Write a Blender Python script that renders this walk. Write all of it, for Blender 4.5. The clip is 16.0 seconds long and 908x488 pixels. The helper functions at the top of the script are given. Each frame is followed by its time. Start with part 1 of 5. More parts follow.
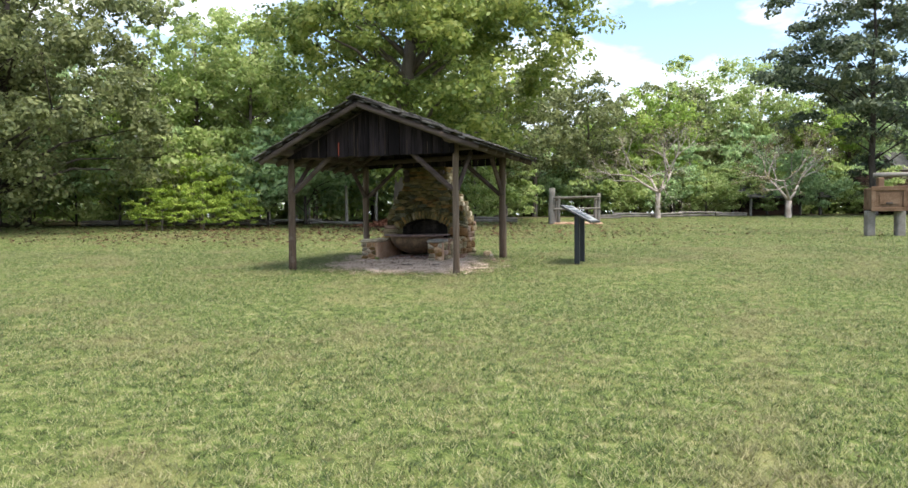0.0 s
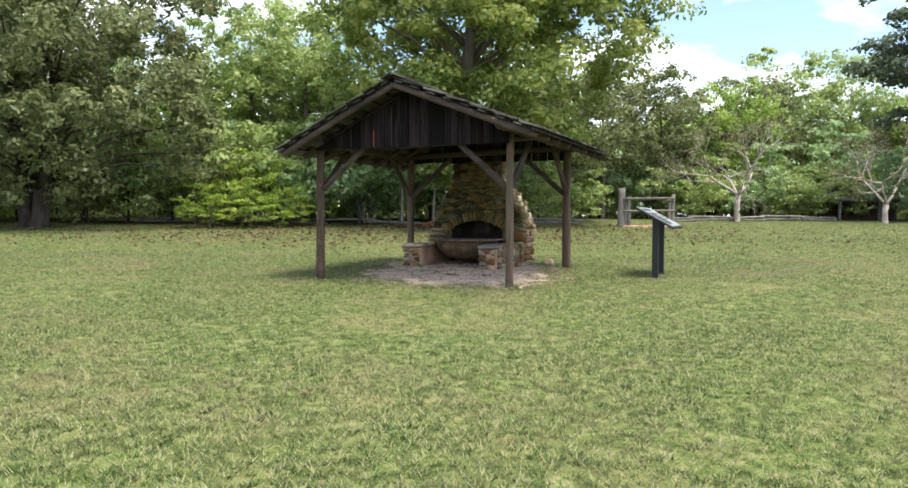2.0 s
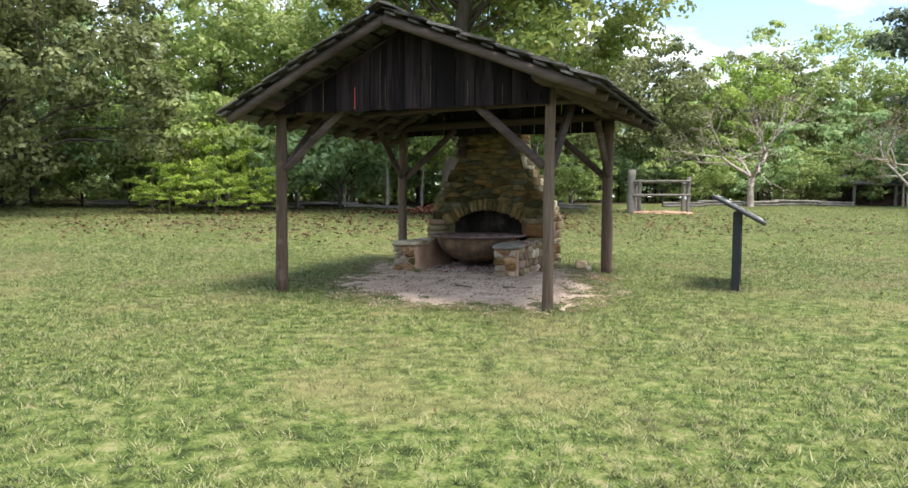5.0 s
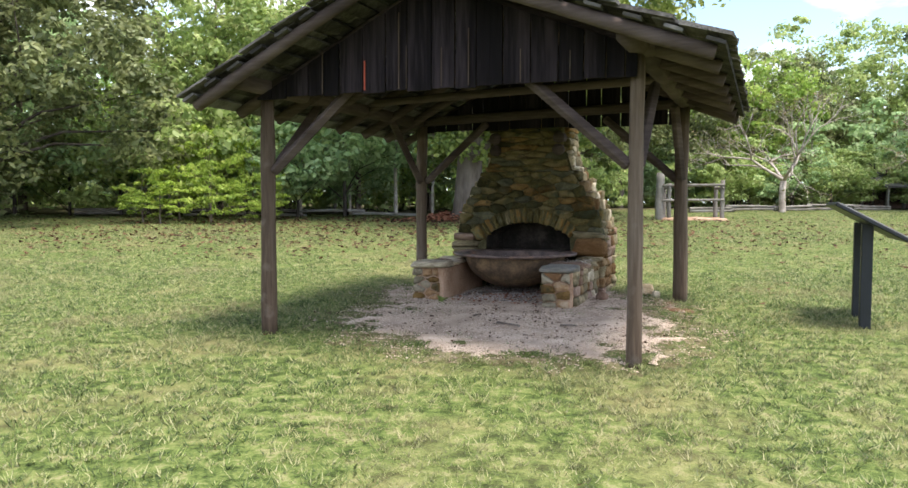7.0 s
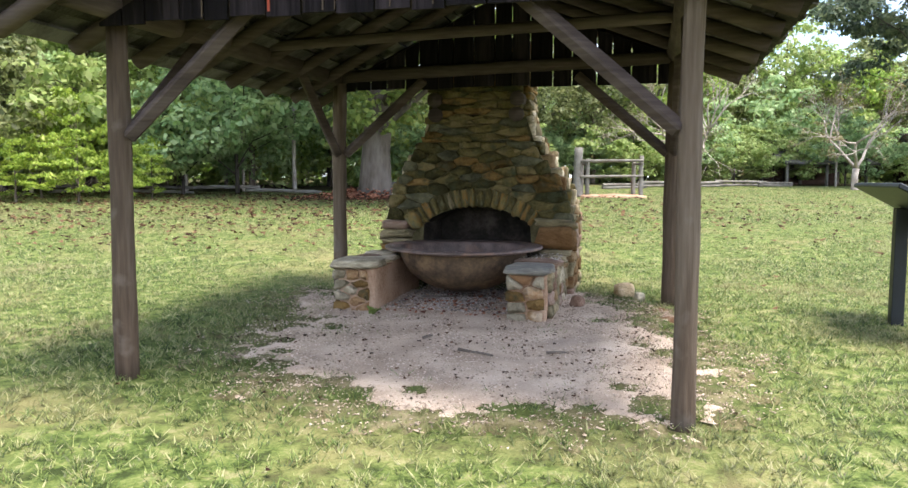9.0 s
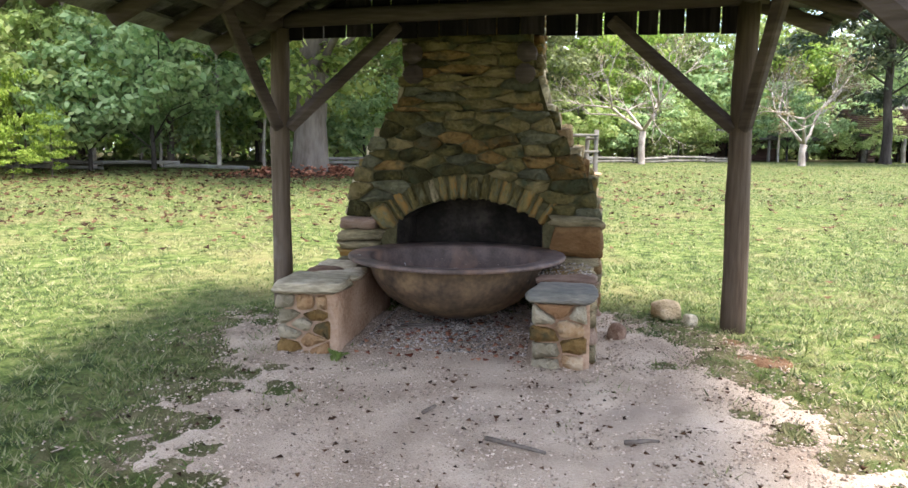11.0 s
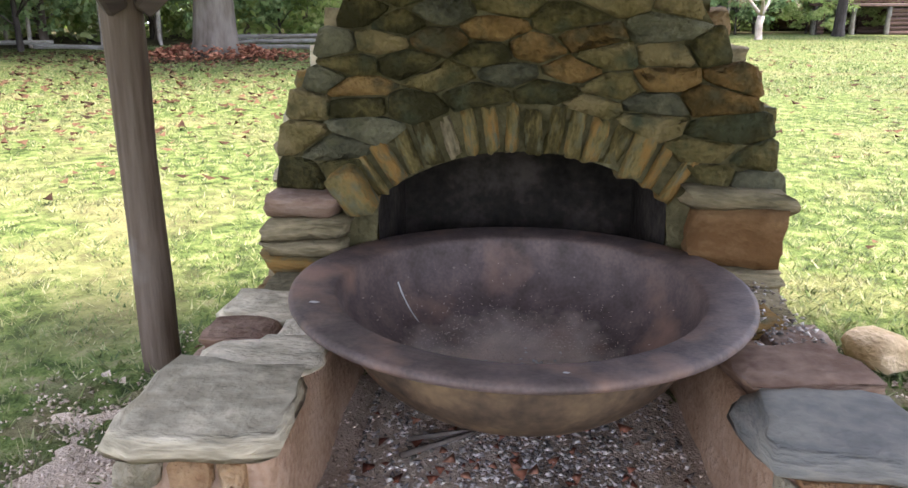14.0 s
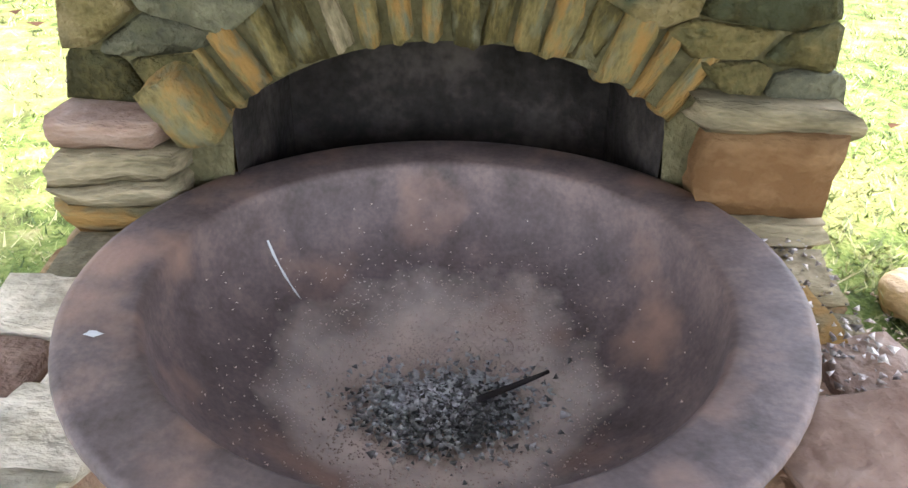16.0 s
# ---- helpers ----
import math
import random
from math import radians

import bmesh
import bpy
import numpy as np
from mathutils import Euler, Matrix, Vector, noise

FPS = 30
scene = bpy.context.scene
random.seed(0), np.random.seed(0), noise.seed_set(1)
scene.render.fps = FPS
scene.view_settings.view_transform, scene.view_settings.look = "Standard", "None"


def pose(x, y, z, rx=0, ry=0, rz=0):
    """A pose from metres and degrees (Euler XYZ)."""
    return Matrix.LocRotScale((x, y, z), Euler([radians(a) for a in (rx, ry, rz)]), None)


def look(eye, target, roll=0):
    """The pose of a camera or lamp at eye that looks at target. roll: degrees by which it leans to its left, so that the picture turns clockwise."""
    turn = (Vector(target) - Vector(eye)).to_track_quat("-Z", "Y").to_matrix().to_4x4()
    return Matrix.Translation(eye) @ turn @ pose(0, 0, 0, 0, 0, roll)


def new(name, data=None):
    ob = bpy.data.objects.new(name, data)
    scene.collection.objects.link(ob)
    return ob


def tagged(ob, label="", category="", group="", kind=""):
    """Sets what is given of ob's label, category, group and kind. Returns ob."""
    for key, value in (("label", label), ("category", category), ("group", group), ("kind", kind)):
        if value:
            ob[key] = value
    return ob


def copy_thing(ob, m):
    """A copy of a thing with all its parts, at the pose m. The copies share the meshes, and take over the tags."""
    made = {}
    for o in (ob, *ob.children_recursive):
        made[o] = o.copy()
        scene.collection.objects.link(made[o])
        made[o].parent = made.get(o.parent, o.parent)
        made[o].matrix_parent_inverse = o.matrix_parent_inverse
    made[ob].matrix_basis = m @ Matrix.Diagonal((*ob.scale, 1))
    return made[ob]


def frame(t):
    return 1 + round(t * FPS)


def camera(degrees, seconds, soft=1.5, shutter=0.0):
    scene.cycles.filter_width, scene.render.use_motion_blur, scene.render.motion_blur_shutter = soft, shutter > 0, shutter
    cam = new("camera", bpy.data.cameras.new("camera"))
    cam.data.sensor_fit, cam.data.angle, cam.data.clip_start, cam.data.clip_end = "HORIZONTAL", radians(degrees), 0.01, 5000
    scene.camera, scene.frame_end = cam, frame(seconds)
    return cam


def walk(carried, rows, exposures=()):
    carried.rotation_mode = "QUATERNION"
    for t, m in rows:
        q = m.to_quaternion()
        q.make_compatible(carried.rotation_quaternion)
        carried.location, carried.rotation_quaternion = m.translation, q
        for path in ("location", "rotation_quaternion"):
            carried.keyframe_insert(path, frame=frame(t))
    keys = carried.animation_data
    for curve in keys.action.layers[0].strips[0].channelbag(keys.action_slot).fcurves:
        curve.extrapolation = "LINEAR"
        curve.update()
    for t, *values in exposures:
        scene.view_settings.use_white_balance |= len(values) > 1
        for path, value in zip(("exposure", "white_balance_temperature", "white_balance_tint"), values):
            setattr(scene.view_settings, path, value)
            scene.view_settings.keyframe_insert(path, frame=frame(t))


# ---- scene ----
cam = camera(61.5, 16.0)
METRES, EYE, TILT, LEAN, TURN = 16.5, 1.5, 0.0, 0.0, 0.0
ROWS = [
    (0.0, 0.0, 0.0, 0.0, -0.01, -1.9, 0.43),
    (0.5, 0.0014, 0.0345, 0.0003, 2.26, -1.6, 0.24),
    (1.0, 0.0054, 0.0669, -0.0006, 4.2, -1.45, 0.09),
    (1.5, 0.0088, 0.1014, 0.0013, 5.1, -1.64, -0.13),
    (2.0, 0.0107, 0.1377, 0.0028, 4.85, -1.91, -0.31),
    (2.5, 0.0122, 0.1741, 0.004, 3.81, -2.17, -0.52),
    (3.0, 0.0052, 0.2081, 0.0045, 2.8, -2.4, -0.6),
    (3.5, -0.0009, 0.2408, 0.0073, 2.27, -2.64, -0.59),
    (4.0, -0.0058, 0.2745, 0.01, 2.51, -2.95, -0.7),
    (4.5, -0.0176, 0.3103, 0.0098, 3.26, -3.35, -0.79),
    (7.0, -0.0579, 0.4844, 0.0136, 3.93, -2.92, -0.18),
    (7.5, -0.0668, 0.5162, 0.0129, 3.05, -3.23, -0.27),
    (8.0, -0.0748, 0.5496, 0.0157, 1.3, -3.78, -0.27),
    (8.5, -0.0854, 0.5817, 0.0177, -1.1, -4.34, -0.28),
    (9.0, -0.0865, 0.6135, 0.0164, -3.78, -4.77, -0.26),
    (11.5, -0.105, 0.7722, 0.024, -10.15, -7.34, -0.4),
    (12.0, -0.1035, 0.8054, 0.0268, -11.59, -8.02, -0.27),
    (12.5, -0.1065, 0.8348, 0.0265, -12.7, -8.95, -0.27),
    (13.0, -0.1046, 0.8642, 0.0251, -13.82, -10.52, -0.4),
    (13.5, -0.0994, 0.8906, 0.0283, -14.39, -12.85, -0.44),
    (14.0, -0.102, 0.919, 0.0287, -14.92, -16.0, -0.15),
    (14.5, -0.099, 0.9369, 0.0295, -15.48, -19.95, 0.39),
    (15.0, -0.0884, 0.9546, 0.0308, -16.37, -23.76, 0.62),
    (15.5, -0.0818, 0.9658, 0.0304, -17.22, -27.38, 0.64),
    (16.0, -0.0764, 0.9773, 0.0302, -18.24, -29.56, -0.65),
]
EXPOSURES = [(0.0, 1.42, 6500, 10), (4.5, 1.47, 6500, 10), (7.0, 1.65, 6450, 11), (9.0, 2.0, 6400, 12), (11.5, 2.3, 6400, 13), (12.5, 2.4, 6400, 15), (14.5, 2.85, 6450, 18), (16.0, 3.55, 6550, 14)]
walk(cam, [(t, pose(0, 0, EYE, TILT, LEAN, TURN) @ pose(METRES * x, METRES * y, METRES * z, 90 + pitch, roll, yaw)) for t, x, y, z, yaw, pitch, roll in ROWS],
     exposures=EXPOSURES)

# ---- light ----
SUN = Vector((0.24, -0.24, 0.94)).normalized()
world = bpy.data.worlds.new("world")
scene.world = world
world.use_nodes = True


def build_world():
    nt = world.node_tree
    nt.nodes.clear()
    n, l = nt.nodes.new, nt.links.new
    out, bg = n("ShaderNodeOutputWorld"), n("ShaderNodeBackground")
    sky = n("ShaderNodeTexSky")
    sky.sky_type, sky.sun_disc = "NISHITA", False
    sky.sun_elevation = math.asin(SUN.z)
    sky.sun_rotation = math.atan2(SUN.x, SUN.y)
    sky.dust_density, sky.ozone_density = 1.2, 1.5
    tc = n("ShaderNodeTexCoord")
    mp = n("ShaderNodeMapping")
    mp.inputs["Scale"].default_value = (1.0, 1.0, 2.6)
    mp.inputs["Location"].default_value = (0.35, 0.1, 0.2)
    no = n("ShaderNodeTexNoise")
    no.inputs["Scale"].default_value, no.inputs["Detail"].default_value = 3.2, 7.0
    no.inputs["Roughness"].default_value, no.inputs["Distortion"].default_value = 0.55, 0.3
    ramp = n("ShaderNodeValToRGB")
    ramp.color_ramp.elements[0].position, ramp.color_ramp.elements[1].position = 0.44, 0.58
    mix = n("ShaderNodeMix")
    mix.data_type = "RGBA"
    mix.inputs["B"].default_value = (5.4, 5.7, 6.3, 1)
    l(tc.outputs["Generated"], mp.inputs["Vector"])
    l(mp.outputs["Vector"], no.inputs["Vector"])
    l(no.outputs["Fac"], ramp.inputs["Fac"])
    l(ramp.outputs["Color"], mix.inputs["Factor"])
    l(sky.outputs["Color"], mix.inputs["A"])
    l(mix.outputs["Result"], bg.inputs["Color"])
    bg.inputs["Strength"].default_value = 0.12
    l(bg.outputs["Background"], out.inputs["Surface"])


build_world()
sun = new("sun", bpy.data.lights.new("sun", "SUN"))
sun.data.energy, sun.data.angle, sun.data.color = 2.6, radians(24.0), (1.0, 0.94, 0.84)
sun.matrix_world = look((0, 0, 30), Vector((0, 0, 30)) - SUN)


# ---- materials ----
def material(name, colors, scale=4.0, rough=0.85, bump=0.3, fine=40.0, stretch=(1, 1, 1), metal=0.0, rnd=0.0, island=0.0,
             translucent=0.0, coords="Object", detail=6.0, stain=None, stain_scale=0.8, stain_at=(0.5, 0.65), bump_dist=0.02, upright=0.0, span=(0.25, 0.75)):
    """Two scales of noise in colour, a fine bump; rnd varies by object, island by loose piece."""
    mat = bpy.data.materials.new(name)
    mat.use_nodes = True
    nt = mat.node_tree
    n, l = nt.nodes.new, nt.links.new
    bsdf = nt.nodes["Principled BSDF"]
    tc, mp = n("ShaderNodeTexCoord"), n("ShaderNodeMapping")
    mp.inputs["Scale"].default_value = stretch
    vec = tc.outputs[coords]
    if rnd:
        oi, add = n("ShaderNodeObjectInfo"), n("ShaderNodeVectorMath")
        mul = n("ShaderNodeMath")
        mul.operation, mul.inputs[1].default_value = "MULTIPLY", 37.0
        l(oi.outputs["Random"], mul.inputs[0])
        l(vec, add.inputs[0])
        l(mul.outputs[0], add.inputs[1])
        vec = add.outputs[0]
    l(vec, mp.inputs["Vector"])
    big, small = n("ShaderNodeTexNoise"), n("ShaderNodeTexNoise")
    big.inputs["Scale"].default_value, big.inputs["Detail"].default_value = scale, detail
    small.inputs["Scale"].default_value, small.inputs["Detail"].default_value = fine, 5.0
    for t in (big, small):
        l(mp.outputs["Vector"], t.inputs["Vector"])
    mixv = n("ShaderNodeMath")
    mixv.operation = "MULTIPLY_ADD"
    l(small.outputs["Fac"], mixv.inputs[0])
    mixv.inputs[1].default_value = 0.45
    sub = n("ShaderNodeMath")
    sub.operation, sub.inputs[1].default_value = "SUBTRACT", 0.225
    l(big.outputs["Fac"], sub.inputs[0])
    l(sub.outputs[0], mixv.inputs[2])
    fac = mixv.outputs[0]
    if rnd or island:
        src = n("ShaderNodeObjectInfo").outputs["Random"] if rnd else n("ShaderNodeNewGeometry").outputs["Random Per Island"]
        amt = rnd or island
        m2 = n("ShaderNodeMath")
        m2.operation, m2.inputs[1].default_value = "MULTIPLY_ADD", amt
        s2 = n("ShaderNodeMath")
        s2.operation, s2.inputs[1].default_value = "SUBTRACT", amt / 2
        l(fac, s2.inputs[0])
        l(src, m2.inputs[0])
        l(s2.outputs[0], m2.inputs[2])
        fac = m2.outputs[0]
    ramp = n("ShaderNodeValToRGB")
    els = ramp.color_ramp.elements
    lo, hi = span
    for i, c in enumerate(colors):
        p = lo + (hi - lo) * i / max(1, len(colors) - 1)
        e = els[i] if i < 2 else els.new(p)
        e.position, e.color = p, (*c, 1)
    if len(colors) == 1:
        els[1].color = (*colors[0], 1)
    l(fac, ramp.inputs["Fac"])
    col = ramp.outputs["Color"]
    if stain:
        sn, sr, sm = n("ShaderNodeTexNoise"), n("ShaderNodeValToRGB"), n("ShaderNodeMix")
        sn.inputs["Scale"].default_value, sn.inputs["Detail"].default_value = stain_scale, 6.0
        sr.color_ramp.elements[0].position, sr.color_ramp.elements[1].position = stain_at
        sm.data_type = "RGBA"
        sm.inputs["B"].default_value = (*stain, 1)
        l(vec, sn.inputs["Vector"])
        l(sn.outputs["Fac"], sr.inputs["Fac"])
        l(sr.outputs["Color"], sm.inputs["Factor"])
        l(col, sm.inputs["A"])
        col = sm.outputs["Result"]
    l(col, bsdf.inputs["Base Color"])
    bsdf.inputs["Specular IOR Level"].default_value = 0.12 if rough >= 0.8 else 0.4
    bsdf.inputs["Roughness"].default_value, bsdf.inputs["Metallic"].default_value = rough, metal
    if bump:
        bp, mx = n("ShaderNodeBump"), n("ShaderNodeMath")
        mx.operation = "ADD"
        l(small.outputs["Fac"], mx.inputs[0])
        l(big.outputs["Fac"], mx.inputs[1])
        bp.inputs["Strength"].default_value, bp.inputs["Distance"].default_value = bump, bump_dist
        l(mx.outputs[0], bp.inputs["Height"])
        l(bp.outputs["Normal"], bsdf.inputs["Normal"])
    if upright:
        geo, mulv, addv = n("ShaderNodeNewGeometry"), n("ShaderNodeVectorMath"), n("ShaderNodeVectorMath")
        mulv.operation, mulv.inputs["Scale"].default_value = "SCALE", 1 - upright
        addv.inputs[1].default_value = (0, 0, upright)
        l(geo.outputs["Normal"], mulv.inputs[0])
        l(mulv.outputs[0], addv.inputs[0])
        nv = n("ShaderNodeVectorMath")
        nv.operation = "NORMALIZE"
        l(addv.outputs[0], nv.inputs[0])
        l(nv.outputs[0], bsdf.inputs["Normal"])
    if translucent:
        tr, ms = n("ShaderNodeBsdfTranslucent"), n("ShaderNodeMixShader")
        ms.inputs["Fac"].default_value = translucent
        l(col, tr.inputs["Color"])
        l(bsdf.outputs["BSDF"], ms.inputs[1])
        l(tr.outputs["BSDF"], ms.inputs[2])
        l(ms.outputs["Shader"], nt.nodes["Material Output"].inputs["Surface"])
    return mat


M = {}
M["lawn"] = material("lawn", [(0.03017, 0.04338, 0.01211), (0.07545, 0.1063, 0.02665), (0.1347, 0.1627, 0.04845), (0.2156, 0.206, 0.0969)], scale=8.0, fine=45.0, rough=0.95, bump=1.0, detail=10.0,
                     stain=(0.2, 0.17, 0.08), stain_scale=0.9, stain_at=(0.5, 0.8), span=(0.34, 0.7))
M["grass"] = material("grass", [(0.03899, 0.06894, 0.0144), (0.1072, 0.1609, 0.03362), (0.195, 0.2437, 0.06241), (0.3315, 0.3217, 0.1621)], scale=13.0, fine=60.0, rough=0.6, bump=0, island=0.55, translucent=0.3, upright=0.55, stain=(0.29, 0.245, 0.125), stain_scale=0.8, stain_at=(0.5, 0.8), span=(0.29, 0.72))
M["gravel"] = material("gravel", [(0.311, 0.227, 0.1669), (0.5299, 0.4118, 0.3147), (0.6911, 0.5597, 0.4434)], scale=2.2, fine=90.0, rough=0.95, bump=0.8, stain=(0.38, 0.295, 0.235), stain_scale=1.6, stain_at=(0.55, 0.75))
M["pebble"] = material("pebble", [(0.2475, 0.1836, 0.1368), (0.495, 0.3876, 0.301), (0.7425, 0.6018, 0.4834)], scale=3, fine=60, island=0.5, bump=0)
M["leaf_light"] = material("leaf_light", [(0.1667, 0.271, 0.05275), (0.309, 0.4455, 0.0915), (0.4135, 0.4828, 0.1262)], scale=0.45, fine=2.4, rough=0.5, bump=0, island=0.45, translucent=0.5, span=(0.28, 0.72))
M["leaf_yellow"] = material("leaf_yellow", [(0.1583, 0.2459, 0.036), (0.3619, 0.4811, 0.072), (0.5653, 0.6415, 0.162)], scale=0.45, fine=2.4, rough=0.5, bump=0, island=0.45, translucent=0.5, span=(0.28, 0.72))
M["leaf_mid"] = material("leaf_mid", [(0.1355, 0.197, 0.05168), (0.2752, 0.3452, 0.08993), (0.4093, 0.4405, 0.1384)], scale=0.45, fine=2.4, rough=0.5, bump=0, island=0.45, translucent=0.5, span=(0.28, 0.72))
M["leaf_pale"] = material("leaf_pale", [(0.2098, 0.293, 0.09375), (0.3733, 0.4773, 0.1589), (0.4659, 0.5143, 0.2193)], scale=0.45, fine=2.4, rough=0.5, bump=0, island=0.45, translucent=0.5, span=(0.28, 0.72))
M["leaf_dark"] = material("leaf_dark", [(0.09875, 0.1233, 0.0513), (0.1944, 0.2267, 0.094), (0.3231, 0.3447, 0.1596)], scale=0.45, fine=2.4, rough=0.5, bump=0, island=0.45, translucent=0.5, span=(0.28, 0.72))
M["leaf_blue"] = material("leaf_blue", [(0.2389, 0.3625, 0.1653), (0.4135, 0.5536, 0.2718), (0.5033, 0.602, 0.3212)], scale=0.45, fine=2.4, rough=0.5, bump=0, island=0.45, translucent=0.5, span=(0.28, 0.72))
M["leaf_conifer"] = material("leaf_conifer", [(0.048, 0.072, 0.0456), (0.108, 0.144, 0.084), (0.216, 0.252, 0.15)], scale=0.45, fine=2.4, rough=0.5, bump=0, island=0.45, translucent=0.5, span=(0.28, 0.72))
M["leaf_sparse"] = material("leaf_sparse", [(0.127, 0.1032, 0.056), (0.183, 0.1694, 0.071), (0.281, 0.2055, 0.112)], scale=0.4, fine=3, rough=0.6, bump=0, island=0.4, translucent=0.3)
M["twig"] = material("twig", [(0.2, 0.165, 0.145), (0.36, 0.31, 0.275), (0.5, 0.44, 0.4)], scale=3, fine=14, bump=0.3, rough=0.95)
M["forest_floor"] = material("forest_floor", [(0.03, 0.026, 0.014), (0.07, 0.062, 0.03), (0.12, 0.1, 0.05)], scale=1.5, fine=12, bump=0.8, rough=0.95)
M["bark"] = material("bark", [(0.06, 0.045, 0.035), (0.15, 0.12, 0.1), (0.25, 0.21, 0.18)], scale=3, fine=14, stretch=(1, 1, 0.25), bump=0.8, rough=0.95)
M["bark_grey"] = material("bark_grey", [(0.06912, 0.05544, 0.04464), (0.1296, 0.1069, 0.08928), (0.1814, 0.1544, 0.1339)], scale=3, fine=14, stretch=(1, 1, 0.25), bump=0.8, rough=0.95)
M["bark_dark"] = material("bark_dark", [(0.025, 0.02, 0.018), (0.06, 0.05, 0.045), (0.1, 0.085, 0.075)], scale=3, fine=14, stretch=(1, 1, 0.25), bump=0.6, rough=0.95)
M["timber"] = material("timber", [(0.03765, 0.02604, 0.01808), (0.09412, 0.06696, 0.04821), (0.1694, 0.1302, 0.09944)], scale=4, fine=45, stretch=(1, 1, 0.08), bump=0.5, rough=0.9, rnd=0.1, stain=(0.2, 0.17, 0.145), stain_scale=3.0, stain_at=(0.62, 0.8))
M["timber_h"] = material("timber_h", [(0.03146, 0.02358, 0.02116), (0.06814, 0.05067, 0.044), (0.1223, 0.09435, 0.08294)], scale=4, fine=45, stretch=(0.1, 0.1, 1), bump=0.5, rough=0.9, rnd=0.1)
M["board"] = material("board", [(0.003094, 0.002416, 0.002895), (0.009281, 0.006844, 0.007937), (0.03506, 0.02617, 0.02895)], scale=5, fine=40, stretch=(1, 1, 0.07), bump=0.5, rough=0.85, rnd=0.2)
M["shingle"] = material("shingle", [(0.02976, 0.02728, 0.0248), (0.07936, 0.07192, 0.06448), (0.1587, 0.1488, 0.1389)], scale=6, fine=60, stretch=(0.2, 1, 1), bump=0.6, rough=0.95, rnd=0.45)
M["shingle_i"] = material("shingle_i", [(0.02604, 0.02356, 0.0217), (0.06944, 0.06262, 0.05642), (0.1389, 0.1302, 0.1215)], scale=6, fine=60, bump=0.6, rough=0.95, island=0.45)
M["mortar"] = material("mortar", [(0.056, 0.048, 0.0224), (0.104, 0.0896, 0.044), (0.16, 0.14, 0.076)], scale=5, fine=50, bump=0.8, rough=0.95)
M["clay"] = material("clay", [(0.214, 0.1242, 0.07482), (0.3851, 0.2484, 0.1654), (0.492, 0.352, 0.26)], scale=3, fine=40, bump=0.7, rough=0.95)
M["soot"] = material("soot", [(0.0119, 0.0104, 0.00825), (0.02975, 0.0248, 0.021), (0.0714, 0.0584, 0.048)], scale=4, fine=30, bump=0.7, rough=0.95)
M["stone"] = material("stone", [(0.04888, 0.03927, 0.0153), (0.1075, 0.08389, 0.0306), (0.171, 0.1321, 0.05355), (0.2346, 0.1339, 0.04208)], scale=1.8, fine=9, bump=0.65, bump_dist=0.02, rough=0.9, rnd=0.55, stain=(0.12, 0.115, 0.07), stain_scale=2.5, stain_at=(0.5, 0.7), detail=9.0)
M["stone_grey"] = material("stone_grey", [(0.1148, 0.09555, 0.05544), (0.2295, 0.1852, 0.1109), (0.3672, 0.2925, 0.1811)], scale=2, fine=9, bump=0.65, bump_dist=0.02, detail=9.0, rough=0.9, rnd=0.35)
M["stone_orange"] = material("stone_orange", [(0.1234, 0.06379, 0.02566), (0.1907, 0.1104, 0.05054), (0.2581, 0.1766, 0.0972)], scale=2, fine=9, bump=0.65, bump_dist=0.02, detail=9.0, rough=0.9, rnd=0.4)
M["stone_red"] = material("stone_red", [(0.17, 0.1, 0.06864), (0.2635, 0.172, 0.1248), (0.34, 0.248, 0.195)], scale=2, fine=9, bump=0.65, bump_dist=0.02, detail=9.0, rough=0.9, rnd=0.3)
M["stone_cap"] = material("stone_cap", [(0.32, 0.2707, 0.1926), (0.528, 0.4488, 0.3251), (0.752, 0.6412, 0.4816)], scale=3.5, fine=9, bump=0.6, bump_dist=0.02, rough=0.9, rnd=0.3, detail=9.0, stain=(0.3, 0.24, 0.15), stain_scale=2.0, stain_at=(0.56, 0.8))
M["rubble"] = material("rubble", [(0.03273, 0.02861, 0.01147), (0.07948, 0.06502, 0.02448), (0.1355, 0.1058, 0.04208), (0.187, 0.1431, 0.06885)], scale=6, fine=42, bump=1.0, rough=0.9, rnd=0.6, stain=(0.05, 0.055, 0.03), stain_scale=7.0, stain_at=(0.52, 0.7), detail=9.0, bump_dist=0.025)
M["rubble_rust"] = material("rubble_rust", [(0.06545, 0.04208, 0.01403), (0.159, 0.0935, 0.03273), (0.2338, 0.145, 0.0561)], scale=7, fine=42, bump=1.0, rough=0.9, rnd=0.4, stain=(0.06, 0.055, 0.03), stain_scale=8.0, stain_at=(0.52, 0.7), detail=9.0, bump_dist=0.025)
M["rubble_grey"] = material("rubble_grey", [(0.042, 0.04092, 0.026), (0.091, 0.0858, 0.0546), (0.161, 0.1485, 0.0936)], scale=7, fine=42, bump=1.0, rough=0.9, rnd=0.4, stain=(0.09, 0.085, 0.045), stain_scale=8.0, stain_at=(0.5, 0.7), detail=9.0, bump_dist=0.025)
